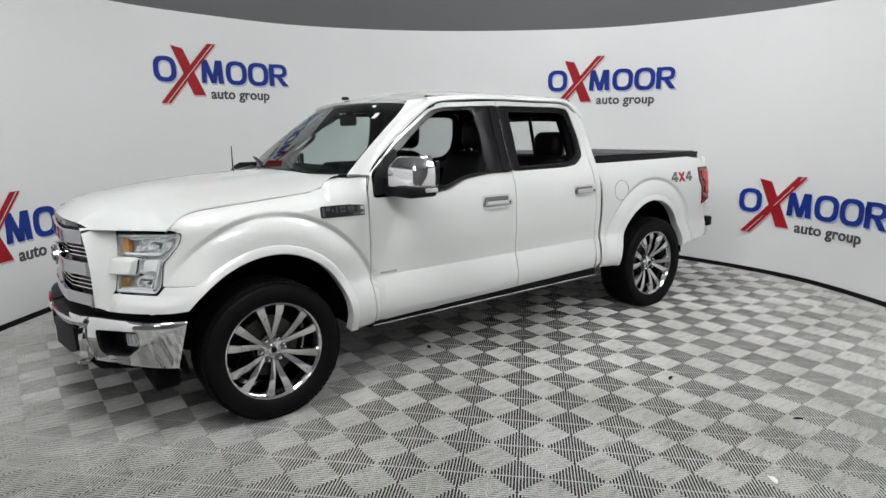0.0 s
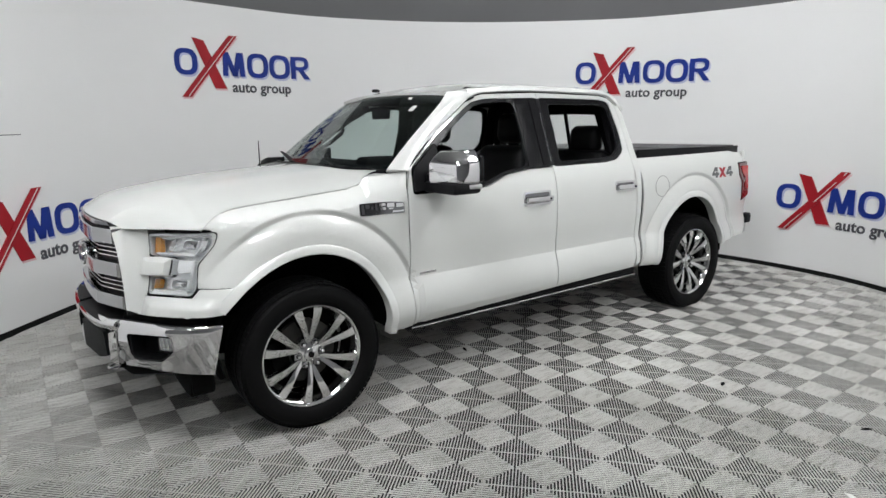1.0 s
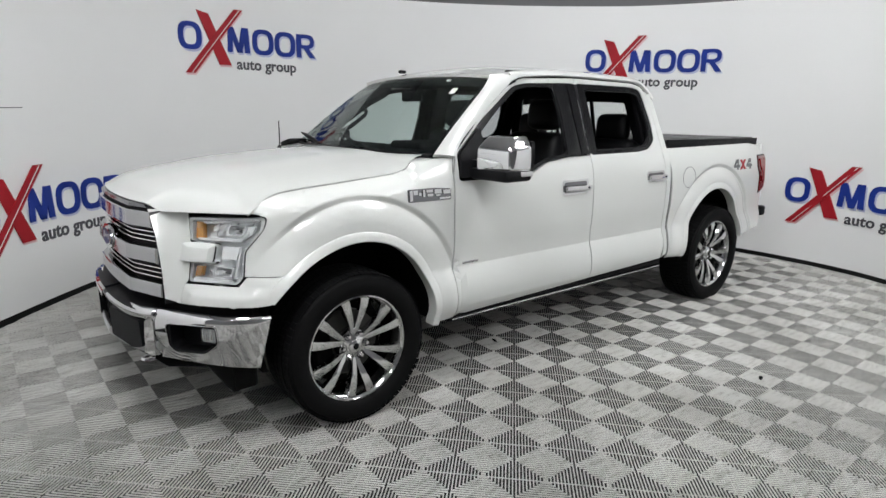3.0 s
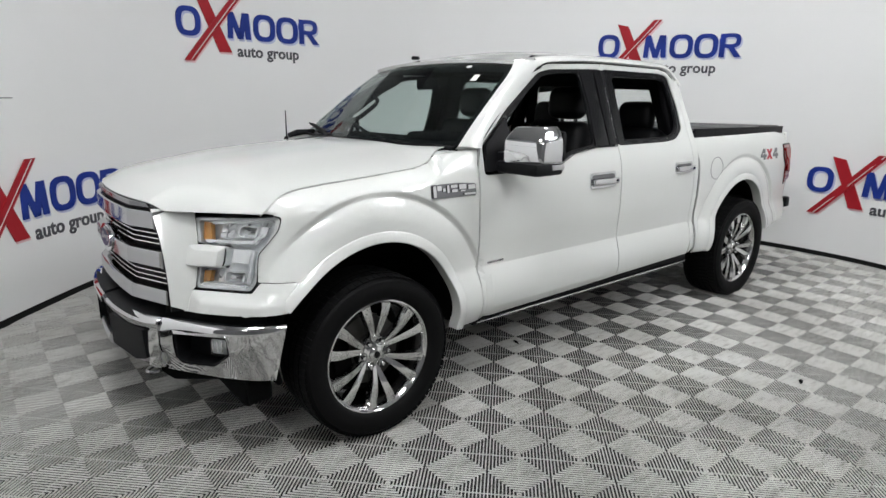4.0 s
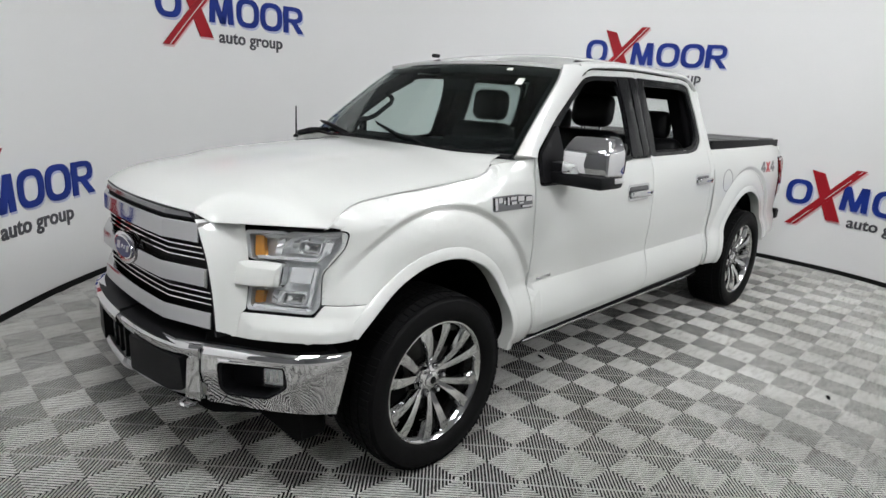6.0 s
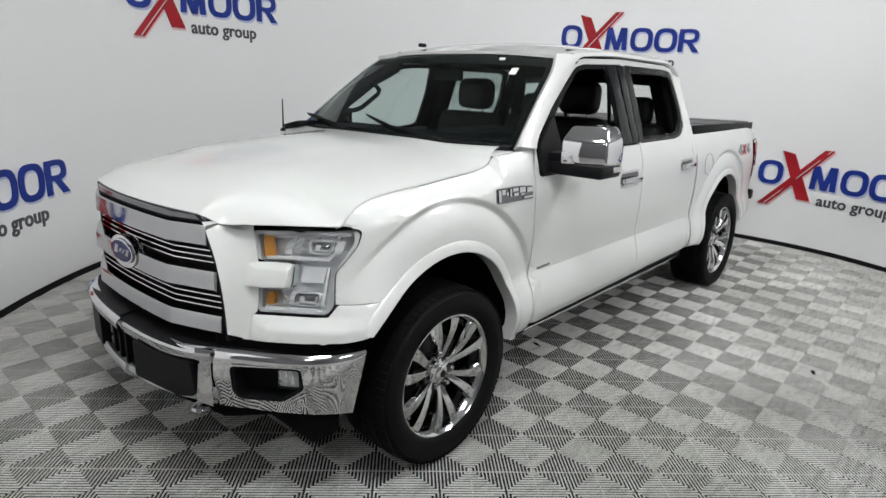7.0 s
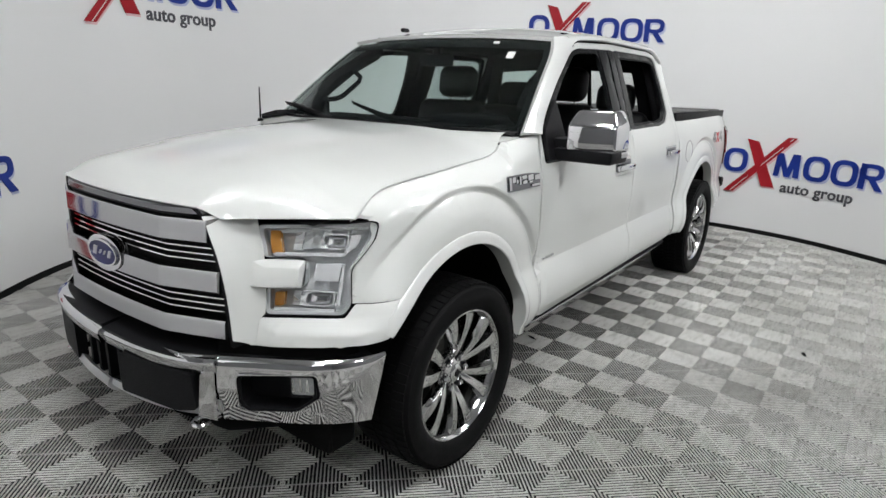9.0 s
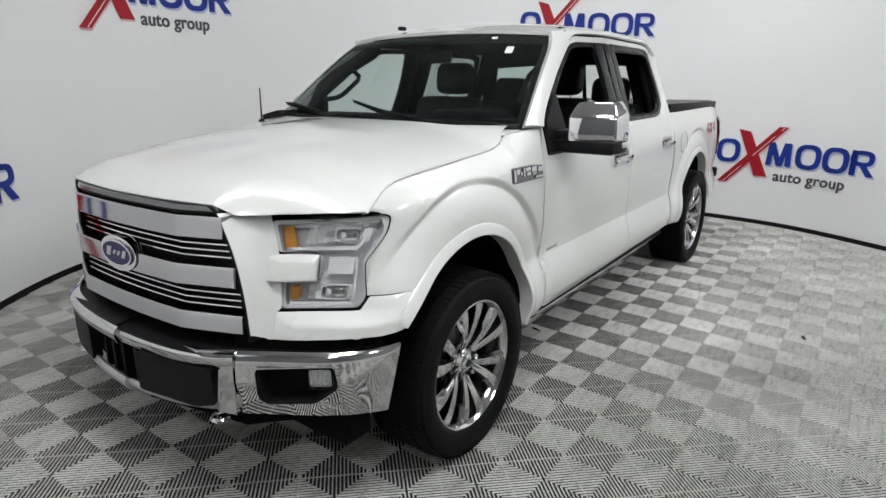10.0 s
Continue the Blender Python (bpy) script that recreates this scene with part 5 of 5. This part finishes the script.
BY = [(s, p[0]) for s, p in zip(BRUN, BP)]
BX = [(s, p[1]) for s, p in zip(BRUN, BP)]


def bumper_at(s, z, d=0.0, sg=1):
    i = max(0, min(len(BP) - 2, int(np.searchsorted(BRUN, s)) - 1))
    t = (s - BRUN[i]) / (BRUN[i + 1] - BRUN[i])
    def tang(j):
        a, b = Vector(BP[max(0, j - 1)]), Vector(BP[min(len(BP) - 1, j + 1)])
        return (b - a).normalized()
    g = (tang(i) * (1 - t) + tang(i + 1) * t).normalized()
    y = curve(BY, s)
    x = curve(BX, s)
    if s < 0.02:
        g = Vector((1, 0))
    return Vector((x + g.x * d, sg * (y - g.y * d), z))


def bump_sec(z, s=0.0):
    """How far the face stands out at a height: two planes that meet in a line, rising to the wing's tip."""
    k = max(0.0, min(1.0, (s - S_TURN) / (S_END - S_TURN)))
    zc = 0.570 + 0.105 * k ** 1.2
    roll = curve([(0.655, 0.0), (0.672, -0.004), (0.684, -0.016), (0.690, -0.03)], z)
    return (zc - z) * -(0.24 - 0.20 * k) if z < zc else -0.05 * (z - zc) + roll


def s_at(y):
    """The run along the bumper at a distance from the middle."""
    return curve([(p[0], r) for p, r in zip(BP, BRUN)], y)


S_TURN = s_at(0.885)
S_CUT = s_at(0.585)
S_END = s_at(0.9845)
bump = empty("front_bumper", None, truck)
bump["label"] = "chrome front bumper with black pads and fog lamps"
for sg in SIDES:
    h0, h1, z0, z1 = s_at(0.645), s_at(0.884), 0.486, 0.640
    hole = rounded([(s_at(0.668), z0), (h0, 0.512), (h0, 0.628), (s_at(0.875), z1), (h1, 0.557), (s_at(0.820), z0 + 0.008)], 0.018, 3)
    mid = (h0 + h1) / 2

    def wing_at(s, v, sg=sg):
        k = max(0.0, min(1.0, (s - S_CUT - 0.32) / (S_END - S_CUT - 0.32)))
        z = 0.435 + 0.251 * v - 0.012 * k * (1 - v) - 0.008 * k * v
        return bumper_at(s - 0.062 * k ** 2 * (1 - v), z, bump_sec(z, s), sg)
    us = steps(S_CUT, h0, 8) + steps(h0, h1, 18)[1:] + steps(h1, S_END, 26)[1:]
    vs = [(z - 0.435) / 0.251 for z in steps(0.435, z0, 5) + steps(z0, 0.570, 8)[1:] + steps(0.570, z1, 7)[1:] + steps(z1, 0.686, 9)[1:]]
    wg = part("bumper_wing", sheet(wing_at, us, vs, 0.02, lambda s, v: h0 < s < h1 and z0 < 0.435 + 0.251 * v < z1), CHROME, bump)
    plate = [(max(h0, min(h1, mid + (u - mid) * 1.4)) + (0.003 if u > mid else -0.003), max(z0, min(z1, 0.563 + (v - 0.563) * 1.4)) + (0.003 if v > 0.563 else -0.003)) for u, v in hole]
    for cu, cv in ((h0 - 0.003, z0 - 0.003), (h1 + 0.003, z0 - 0.003), (h0 - 0.003, z1 + 0.003), (h1 + 0.003, z1 + 0.003)):
        i = min(range(len(plate)), key=lambda j: math.hypot(hole[j][0] - cu, (hole[j][1] - cv) * 1.3))
        plate[i] = (cu, cv)
    part("corner_plate", ribbon(plate, hole, lambda u, v, q, sg=sg: bumper_at(u, v, bump_sec(v, u) + 0.0012 - q, sg), 0.014), CHROME, wg)
    rise = [(mid + (u - mid) * 1.03, 0.563 + (v - 0.563) * 1.05) for u, v in hole]
    part("lamp_bezel", ribbon(rise, hole, lambda u, v, q, sg=sg: bumper_at(u, v, bump_sec(v, u) + 0.004 - q, sg), 0.012), CHROME, wg)
    part("lamp_pocket", ribbon(hole, [(u * 0.92 + 0.08 * mid, v * 0.88 + 0.12 * 0.566) for u, v in hole], lambda u, v, q, sg=sg: bumper_at(u, v, -0.012 - q, sg), 0.10), BLACK, wg)
    part("pocket_back", prism(hole, lambda u, v, q, sg=sg: bumper_at(u, v, -0.095 - q, sg), 0.01), BLACK, wg)
    fogp = rounded([(h1 - 0.108, 0.548), (h1 - 0.108, 0.620), (h1 - 0.026, 0.620), (h1 - 0.024, 0.548)], 0.010, 3)
    fg = part("fog_lamp", prism(fogp, lambda u, v, q, sg=sg: bumper_at(u, v, -0.034 - q, sg), 0.05), REFLECTOR, wg, "clear square fog lamp")
    part("fog_rim", ribbon([(u + (u - h1 + 0.07) * 0.12, v + (v - 0.585) * 0.14) for u, v in fogp], fogp, lambda u, v, q, sg=sg: bumper_at(u, v, -0.022 - q, sg), 0.03), BLACK, fg)
    part("fog_lens", prism(fogp, lambda u, v, q, sg=sg: bumper_at(u, v, -0.022 - q, sg), 0.004), CLEAR, fg)
    for k in range(3):
        part("fog_fin", prism([(h1 - 0.107 + 0.026 * k, 0.562), (h1 - 0.095 + 0.026 * k, 0.562), (h1 - 0.099 + 0.026 * k, 0.612), (h1 - 0.103 + 0.026 * k, 0.612)], lambda u, v, q, sg=sg: bumper_at(u, v, -0.026 - q, sg), 0.01), CHROME, fg)
    # middle: upper band, lower lip, pad
    part("upper_band", sheet(lambda s, v, sg=sg: bumper_at(s, 0.612 + 0.018 * (s / S_CUT) ** 2 + 0.060 * v, 0.012 * math.sin(v * 2.6) - 0.05 * max(0, v - 0.8) * 3, sg), steps(0, S_CUT, 24), steps(0, 1, 8), 0.012), CHROME, bump)
    part("lower_lip", sheet(lambda s, v, sg=sg: bumper_at(s, 0.395 + 0.06 * (s / S_CUT) ** 2 + (0.055 + 0.012 * (s / S_CUT)) * v, -0.012 + 0.012 * math.sin(v * 3.1) - 0.03 * (1 - v) ** 2, sg), steps(0, S_CUT, 24), steps(0, 1, 6), 0.015), SATIN, bump)
    part("end_post", prism([(S_CUT - 0.075, 0.46), (S_CUT - 0.055, 0.625), (S_CUT - 0.004, 0.645), (S_CUT - 0.004, 0.45)], lambda u, v, q, sg=sg: bumper_at(u, v, 0.006 - q, sg), 0.03), CHROME, bump)
    part("number_pad", prism(rounded([(0.125 if sg > 0 else 0.27, 0.455), (0.125 if sg > 0 else 0.27, 0.612), (S_CUT - 0.085, 0.622), (S_CUT - 0.072, 0.49), (S_CUT - 0.16, 0.468)], 0.014, 3), lambda u, v, q, sg=sg: bumper_at(u, v, 0.016 - q, sg), 0.04), BLACK, bump, "black plastic bumper pad")
    part("intake_back", sheet(lambda s, v, sg=sg: bumper_at(s, 0.42 + 0.22 * v, -0.07, sg), steps(0, S_CUT - 0.02, 10), steps(0, 1, 2)), DARK, bump)
    for k, s0 in enumerate((0.045,) if sg > 0 else (0.035, 0.115, 0.195)):
        part("intake_rib", prism([(s0, 0.44), (s0, 0.61), (s0 + 0.022, 0.61), (s0 + 0.022, 0.44)], lambda u, v, q, sg=sg: bumper_at(u, v, -0.018 - q, sg), 0.05), BLACK, bump)
    part("top_pad", sheet(lambda s, v, sg=sg: bumper_at(s, 0.676 + 0.020 * v - 0.006 * s, 0.004 - 0.026 * max(0.0, min(1.0, (s - S_CUT + 0.10) / 0.12)) - 0.125 * v, sg), steps(0, S_END - 0.04, 48), steps(0, 1, 3), 0.012), BLACK, bump)
    part("gap_filler", sheet(lambda s, v, sg=sg: bumper_at(s, 0.66 + 0.07 * v, -0.06 - 0.01 * v, sg), steps(S_CUT - 0.02, S_END - 0.08, 16), steps(0, 1, 2)), DARK, bump)
    part("valance", prism([(0.05, 0.36), (0.05, 0.44), (S_END - 0.18, 0.47), (S_END - 0.26, 0.42), (S_CUT, 0.37)], lambda u, v, q, sg=sg: bumper_at(u, v, -0.06 - q, sg), 0.05), DARK, bump)
    ringpts = [bumper_at(0.515 + 0.034 * math.cos(q), 0.418, -0.030 + 0.038 * math.sin(q), sg) for q in [2 * math.pi * i / 28 for i in range(28)]]
    part("tow_hook", tube(ringpts, 0.009, 10, True), CHROME, bump, "bare metal tow hook")


# ---- wall signs: plain coloured shapes ----
def small_words(text, width, depth):
    """The letters of a short text in the built-in font, as (vertices, faces) scaled to a width."""
    cu = bpy.data.curves.new("words", "FONT")
    cu.body, cu.size, cu.offset, cu.extrude = text, 1.0, 0.022, 0.01
    cu.resolution_u, cu.space_character = 4, 1.03
    ob = bpy.data.objects.new("words", cu)
    me = bpy.data.meshes.new_from_object(ob)
    bm = bmesh.new()
    bm.from_mesh(me)
    bmesh.ops.remove_doubles(bm, verts=bm.verts[:], dist=1e-5)
    bm.verts.index_update()
    x0 = min(v.co.x for v in bm.verts)
    k = width / (max(v.co.x for v in bm.verts) - x0)
    left, out = set(bm.verts), []
    while left:
        seen, stack = set(), [next(iter(left))]
        while stack:
            v = stack.pop()
            if v not in seen:
                seen.add(v)
                stack += [e.other_vert(v) for e in v.link_edges]
        left -= seen
        order = sorted(seen, key=lambda v: v.index)
        at = {v: i for i, v in enumerate(order)}
        faces = [tuple(at[v] for v in f.verts) for f in bm.faces if f.verts[0] in seen]
        out.append(([((v.co.x - x0) * k, v.co.y * k, depth if v.co.z > 0 else 0.0) for v in order], faces))
    out.sort(key=lambda q: min(p[0] for p in q[0]))
    bm.free()
    bpy.data.objects.remove(ob)
    bpy.data.curves.remove(cu)
    bpy.data.meshes.remove(me)
    return out


SMALL_WORDS = small_words("auto group", 0.452, 0.006)


def wall_sign(s0, z0, size):
    """A sign on the wall: s0 is its start along the wall, z0 the base of its tall shapes, size its width."""
    k = size
    root = empty("wall_sign", Matrix.Translation(wall_at(s0 + 0.5 * k, z0 + 0.06 * k)))
    back = root.matrix_basis.inverted()

    def put(name, poly, mat, d0, d1, hole=None, label=""):
        def at(u, v, q):
            return back @ wall_at(s0 + u * k, z0 + v * k, d1 - q)
        if hole:
            bm = ribbon(poly, hole, at, d1 - d0)
        else:
            bm = prism(poly, at, d1 - d0)
        return part(name, bm, mat, root, label)

    def ring(cx, cy, rx, ry, w):
        def sq(rx_, ry_):
            return [(cx + rx_ * math.copysign(abs(math.cos(a)) ** 0.72, math.cos(a)), cy + ry_ * math.copysign(abs(math.sin(a)) ** 0.72, math.sin(a))) for a in [2 * math.pi * i / 40 for i in range(40)]]
        return sq(rx, ry), sq(rx - w, ry - w * 0.85)

    def shift(poly, dx, dy):
        return [(u + dx, v + dy) for u, v in poly]

    h = 0.158
    items = []
    for cx, rx in ((0.078, 0.078), (0.592, 0.080), (0.762, 0.080)):
        o, i = ring(cx, h / 2, rx, h / 2 + 0.004, 0.034)
        items.append(("ring", o, i))
    for poly in ([(0.330, 0), (0.365, 0), (0.375, h), (0.338, h)], [(0.375, h), (0.338, h), (0.400, 0.0), (0.436, 0.0)],
                 [(0.472, h), (0.436, h), (0.400, 0.0), (0.436, 0.0)], [(0.455, 0), (0.492, 0), (0.482, h), (0.444, h)]):
        items.append(("bar", resample(poly, 0.03), None))
    o, i = ring(0.918, h * 0.70, 0.070, h * 0.31, 0.030)
    items.append(("loop", o, i))
    items.append(("bar", resample([(0.852, 0), (0.888, 0), (0.888, h), (0.852, h)], 0.03), None))
    items.append(("bar", resample([(0.905, 0.068), (0.945, 0.068), (1.0, 0), (0.955, 0)], 0.03), None))
    for nm, poly, hole in items:
        # a shifted pale copy behind each shape, coloured as its shadow
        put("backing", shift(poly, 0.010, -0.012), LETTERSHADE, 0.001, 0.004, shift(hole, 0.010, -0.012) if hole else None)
        put(nm, poly, LETTERBLUE, 0.004, 0.012, hole)
    bar1 = resample([(0.030, -0.145), (0.095, -0.145), (0.445, 0.265), (0.385, 0.265)], 0.06)
    bar2 = resample([(0.130, 0.235), (0.208, 0.220), (0.352, -0.085), (0.268, -0.085)], 0.06)
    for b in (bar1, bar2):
        # the bars' shadow, put in as shifted pale red copies
        put("backing", shift(b, 0.008, -0.012), LETTERPINKSHADE, 0.004, 0.006)
    put("cross_bar", bar2, LETTERRED, 0.006, 0.014)
    put("cross_bar", bar1, LETTERRED, 0.014, 0.022)
    put("stripe", resample([(0.070, -0.142), (0.076, -0.142), (0.424, 0.262), (0.418, 0.262)], 0.06), PAPER, 0.022, 0.0235)
    # the small grey words below, one raised piece a letter
    for poly in SMALL_WORDS:
        me = bpy.data.meshes.new("letter")
        me.from_pydata([back @ wall_at(s0 + (0.392 + u) * k, z0 + (v - 0.105) * k, 0.001 + d) for u, v, d in poly[0]], [], poly[1])
        me.materials.append(LETTERGREY)
        ob = new("letter", me)
        ob.parent = root
    return tagged(root, "raised wall sign of blue, red and grey shapes", "wall sign", "wall signs")


SIGN = 1.64
wall_sign(along(-0.36, -3.05), 2.155, SIGN)
wall_sign(along(-4.80, -1.74) + 0.13, 2.12, SIGN)
wall_sign(along(-5.79, 0.66), 0.70, SIGN)
wall_sign(along(1.55, -1.62), 0.70, SIGN)

# ---- floor litter ----
tagged(part("paper_scrap", prism([(0, 0), (0.05, 0.012), (0.07, 0.03), (0.035, 0.042), (0.01, 0.03)], lambda u, v, q: Vector((u, v, 0.006 - q + 0.1 * v * (0.05 - u))), 0.0012), PAPER, smooth=False, m=pose(-1.69, 3.0, 0.0, 0, 0, 40)), "small torn white scrap on the floor tiles", "paper scrap")
for lx, ly, tn in ((-2.37, 2.04, 20), (-2.46, 2.85, -30), (-1.36, 0.56, 70)):
    tagged(part("dry_leaf", prism([(0, 0), (0.02, 0.012), (0.05, 0.010), (0.075, 0.002), (0.05, -0.010), (0.02, -0.012)], lambda u, v, q: Vector((u, v, 0.004 - q + 4 * v * v)), 0.0015), DARK, smooth=False, m=pose(lx, ly, 0.001, 0, 0, tn)), "small dark dry leaf lying on the tiles", "leaf", "leaf litter")

# ---- ribbed floor tiles ----
U, FX, FY = 0.2045, -0.608, 1.741
PITCH, RIB, DEEP = 0.2892 / 18, 0.0058, 0.0060
RIB_SECTION = ((0.0, DEEP), (0.0, 0.0022), (0.12, 0.0009), (0.34, 0.0), (0.66, 0.0), (0.88, 0.0009), (1.0, 0.0022), (1.0, DEEP))


def tile_mesh():
    """Two by two squares of diagonal ribs, rings round the middle, with thin cross bars under them."""
    verts, faces = [], []

    def solid(quad, top, bottom):
        o = len(verts)
        verts.extend([(x, y, top) for x, y in quad] + [(x, y, bottom) for x, y in quad])
        faces.extend([(o, o + 1, o + 2, o + 3), (o, o + 4, o + 5, o + 1), (o + 1, o + 5, o + 6, o + 2), (o + 2, o + 6, o + 7, o + 3), (o + 3, o + 7, o + 4, o)])

    def rib(quad, turned):
        """A rib with a rounded top; quad runs inner end, outer end, outer end, inner end."""
        p = [Vector(q) for q in (quad[::-1] if turned else quad)]
        a0, a1, b1, b0 = p
        o = len(verts)
        for x, y in ((a0, a1), (b0, b1)):
            verts.extend([(*(x + (y - x) * f), -d) for f, d in RIB_SECTION])
        n = len(RIB_SECTION)
        for k in range(n - 1):
            q = (o + k, o + k + 1, o + n + 1 + k, o + n + k)
            faces.append(q[::-1] if turned else q)
        faces.append(tuple(range(o, o + n)))
        faces.append(tuple(range(o + 2 * n - 1, o + n - 1, -1)))

    for sx in (-1, 1):
        for sy in (-1, 1):
            # rib lines |x| + |y| = k inside this quarter
            for n in range(18):
                k0 = (n + 0.5) * PITCH * math.sqrt(2) - RIB / math.sqrt(2) + 0.0
                k1 = k0 + RIB * math.sqrt(2)
                def ends(k):
                    k = min(k, 2 * U - 0.0006)
                    return ((k, 0.0), (0.0, k)) if k <= U else ((U - 0.0004, k - U), (k - U, U - 0.0004))
                (a, b), (c, d) = ends(k0), ends(k1)
                quad = [(x * sx, y * sy) for x, y in (a, c, d, b)]
                if sx * sy < 0:
                    quad = quad[::-1]
                rib(quad, sx * sy < 0)
            quad = [(x * sx, y * sy) for x, y in ((0.0014, 0.0), (U, U - 0.0014), (U - 0.0014, U), (0.0, 0.0014))]
            if sx * sy < 0:
                quad = quad[::-1]
            solid(quad, -0.0102, -0.015)
    return verts, faces


def build_floor():
    verts, faces = tile_mesh()
    me = bpy.data.meshes.new("floor_tile")
    me.from_pydata(verts, [], faces)
    me.materials.append(TILE)
    me.shade_smooth()
    me.set_sharp_from_angle(angle=radians(42))
    floor = new("floor")
    tagged(floor, "grey ribbed interlocking garage floor tiles with streaky dirt", "floor", kind="structure")
    cells = []
    poly = [(p.x, p.y) for p in WALL] + [(-3.0, 7.9), (6.3, 7.9), (6.3, 0.85)]
    for i in range(-30, 32):
        for j in range(-26, 32):
            x, y = FX + 2 * U * i, FY + 2 * U * j
            if inside((x, y), poly) or any(inside((x + a, y + b), poly) for a in (-U, U) for b in (-U, U)):
                cells.append((math.hypot(x - 0.4, (y - 1.6) * 0.9), x, y))
    cells.sort()
    for _, x, y in cells[:300]:
        ob = new("tile", me)
        ob.location = (x, y, random.uniform(-0.0006, 0.0))
        ob.rotation_euler = (random.uniform(-0.0015, 0.0015), random.uniform(-0.0015, 0.0015), 0)
        ob.parent = floor
    base = np.array(verts)
    allv, allf = [], []
    for n, (_, x, y) in enumerate(cells[300:]):
        allv.append(base + np.array((x, y, -0.0003)))
        o = n * len(base)
        allf.extend([tuple(o + k for k in f) for f in faces])
    rest = bpy.data.meshes.new("outer_tiles")
    rest.from_pydata(np.concatenate(allv).tolist(), [], allf)
    rest.materials.append(TILE)
    rest.shade_smooth()
    rest.set_sharp_from_angle(angle=radians(42))
    ob = new("outer_tiles", rest)
    ob.parent = floor
    ob["kind"] = "stuff"


build_floor()
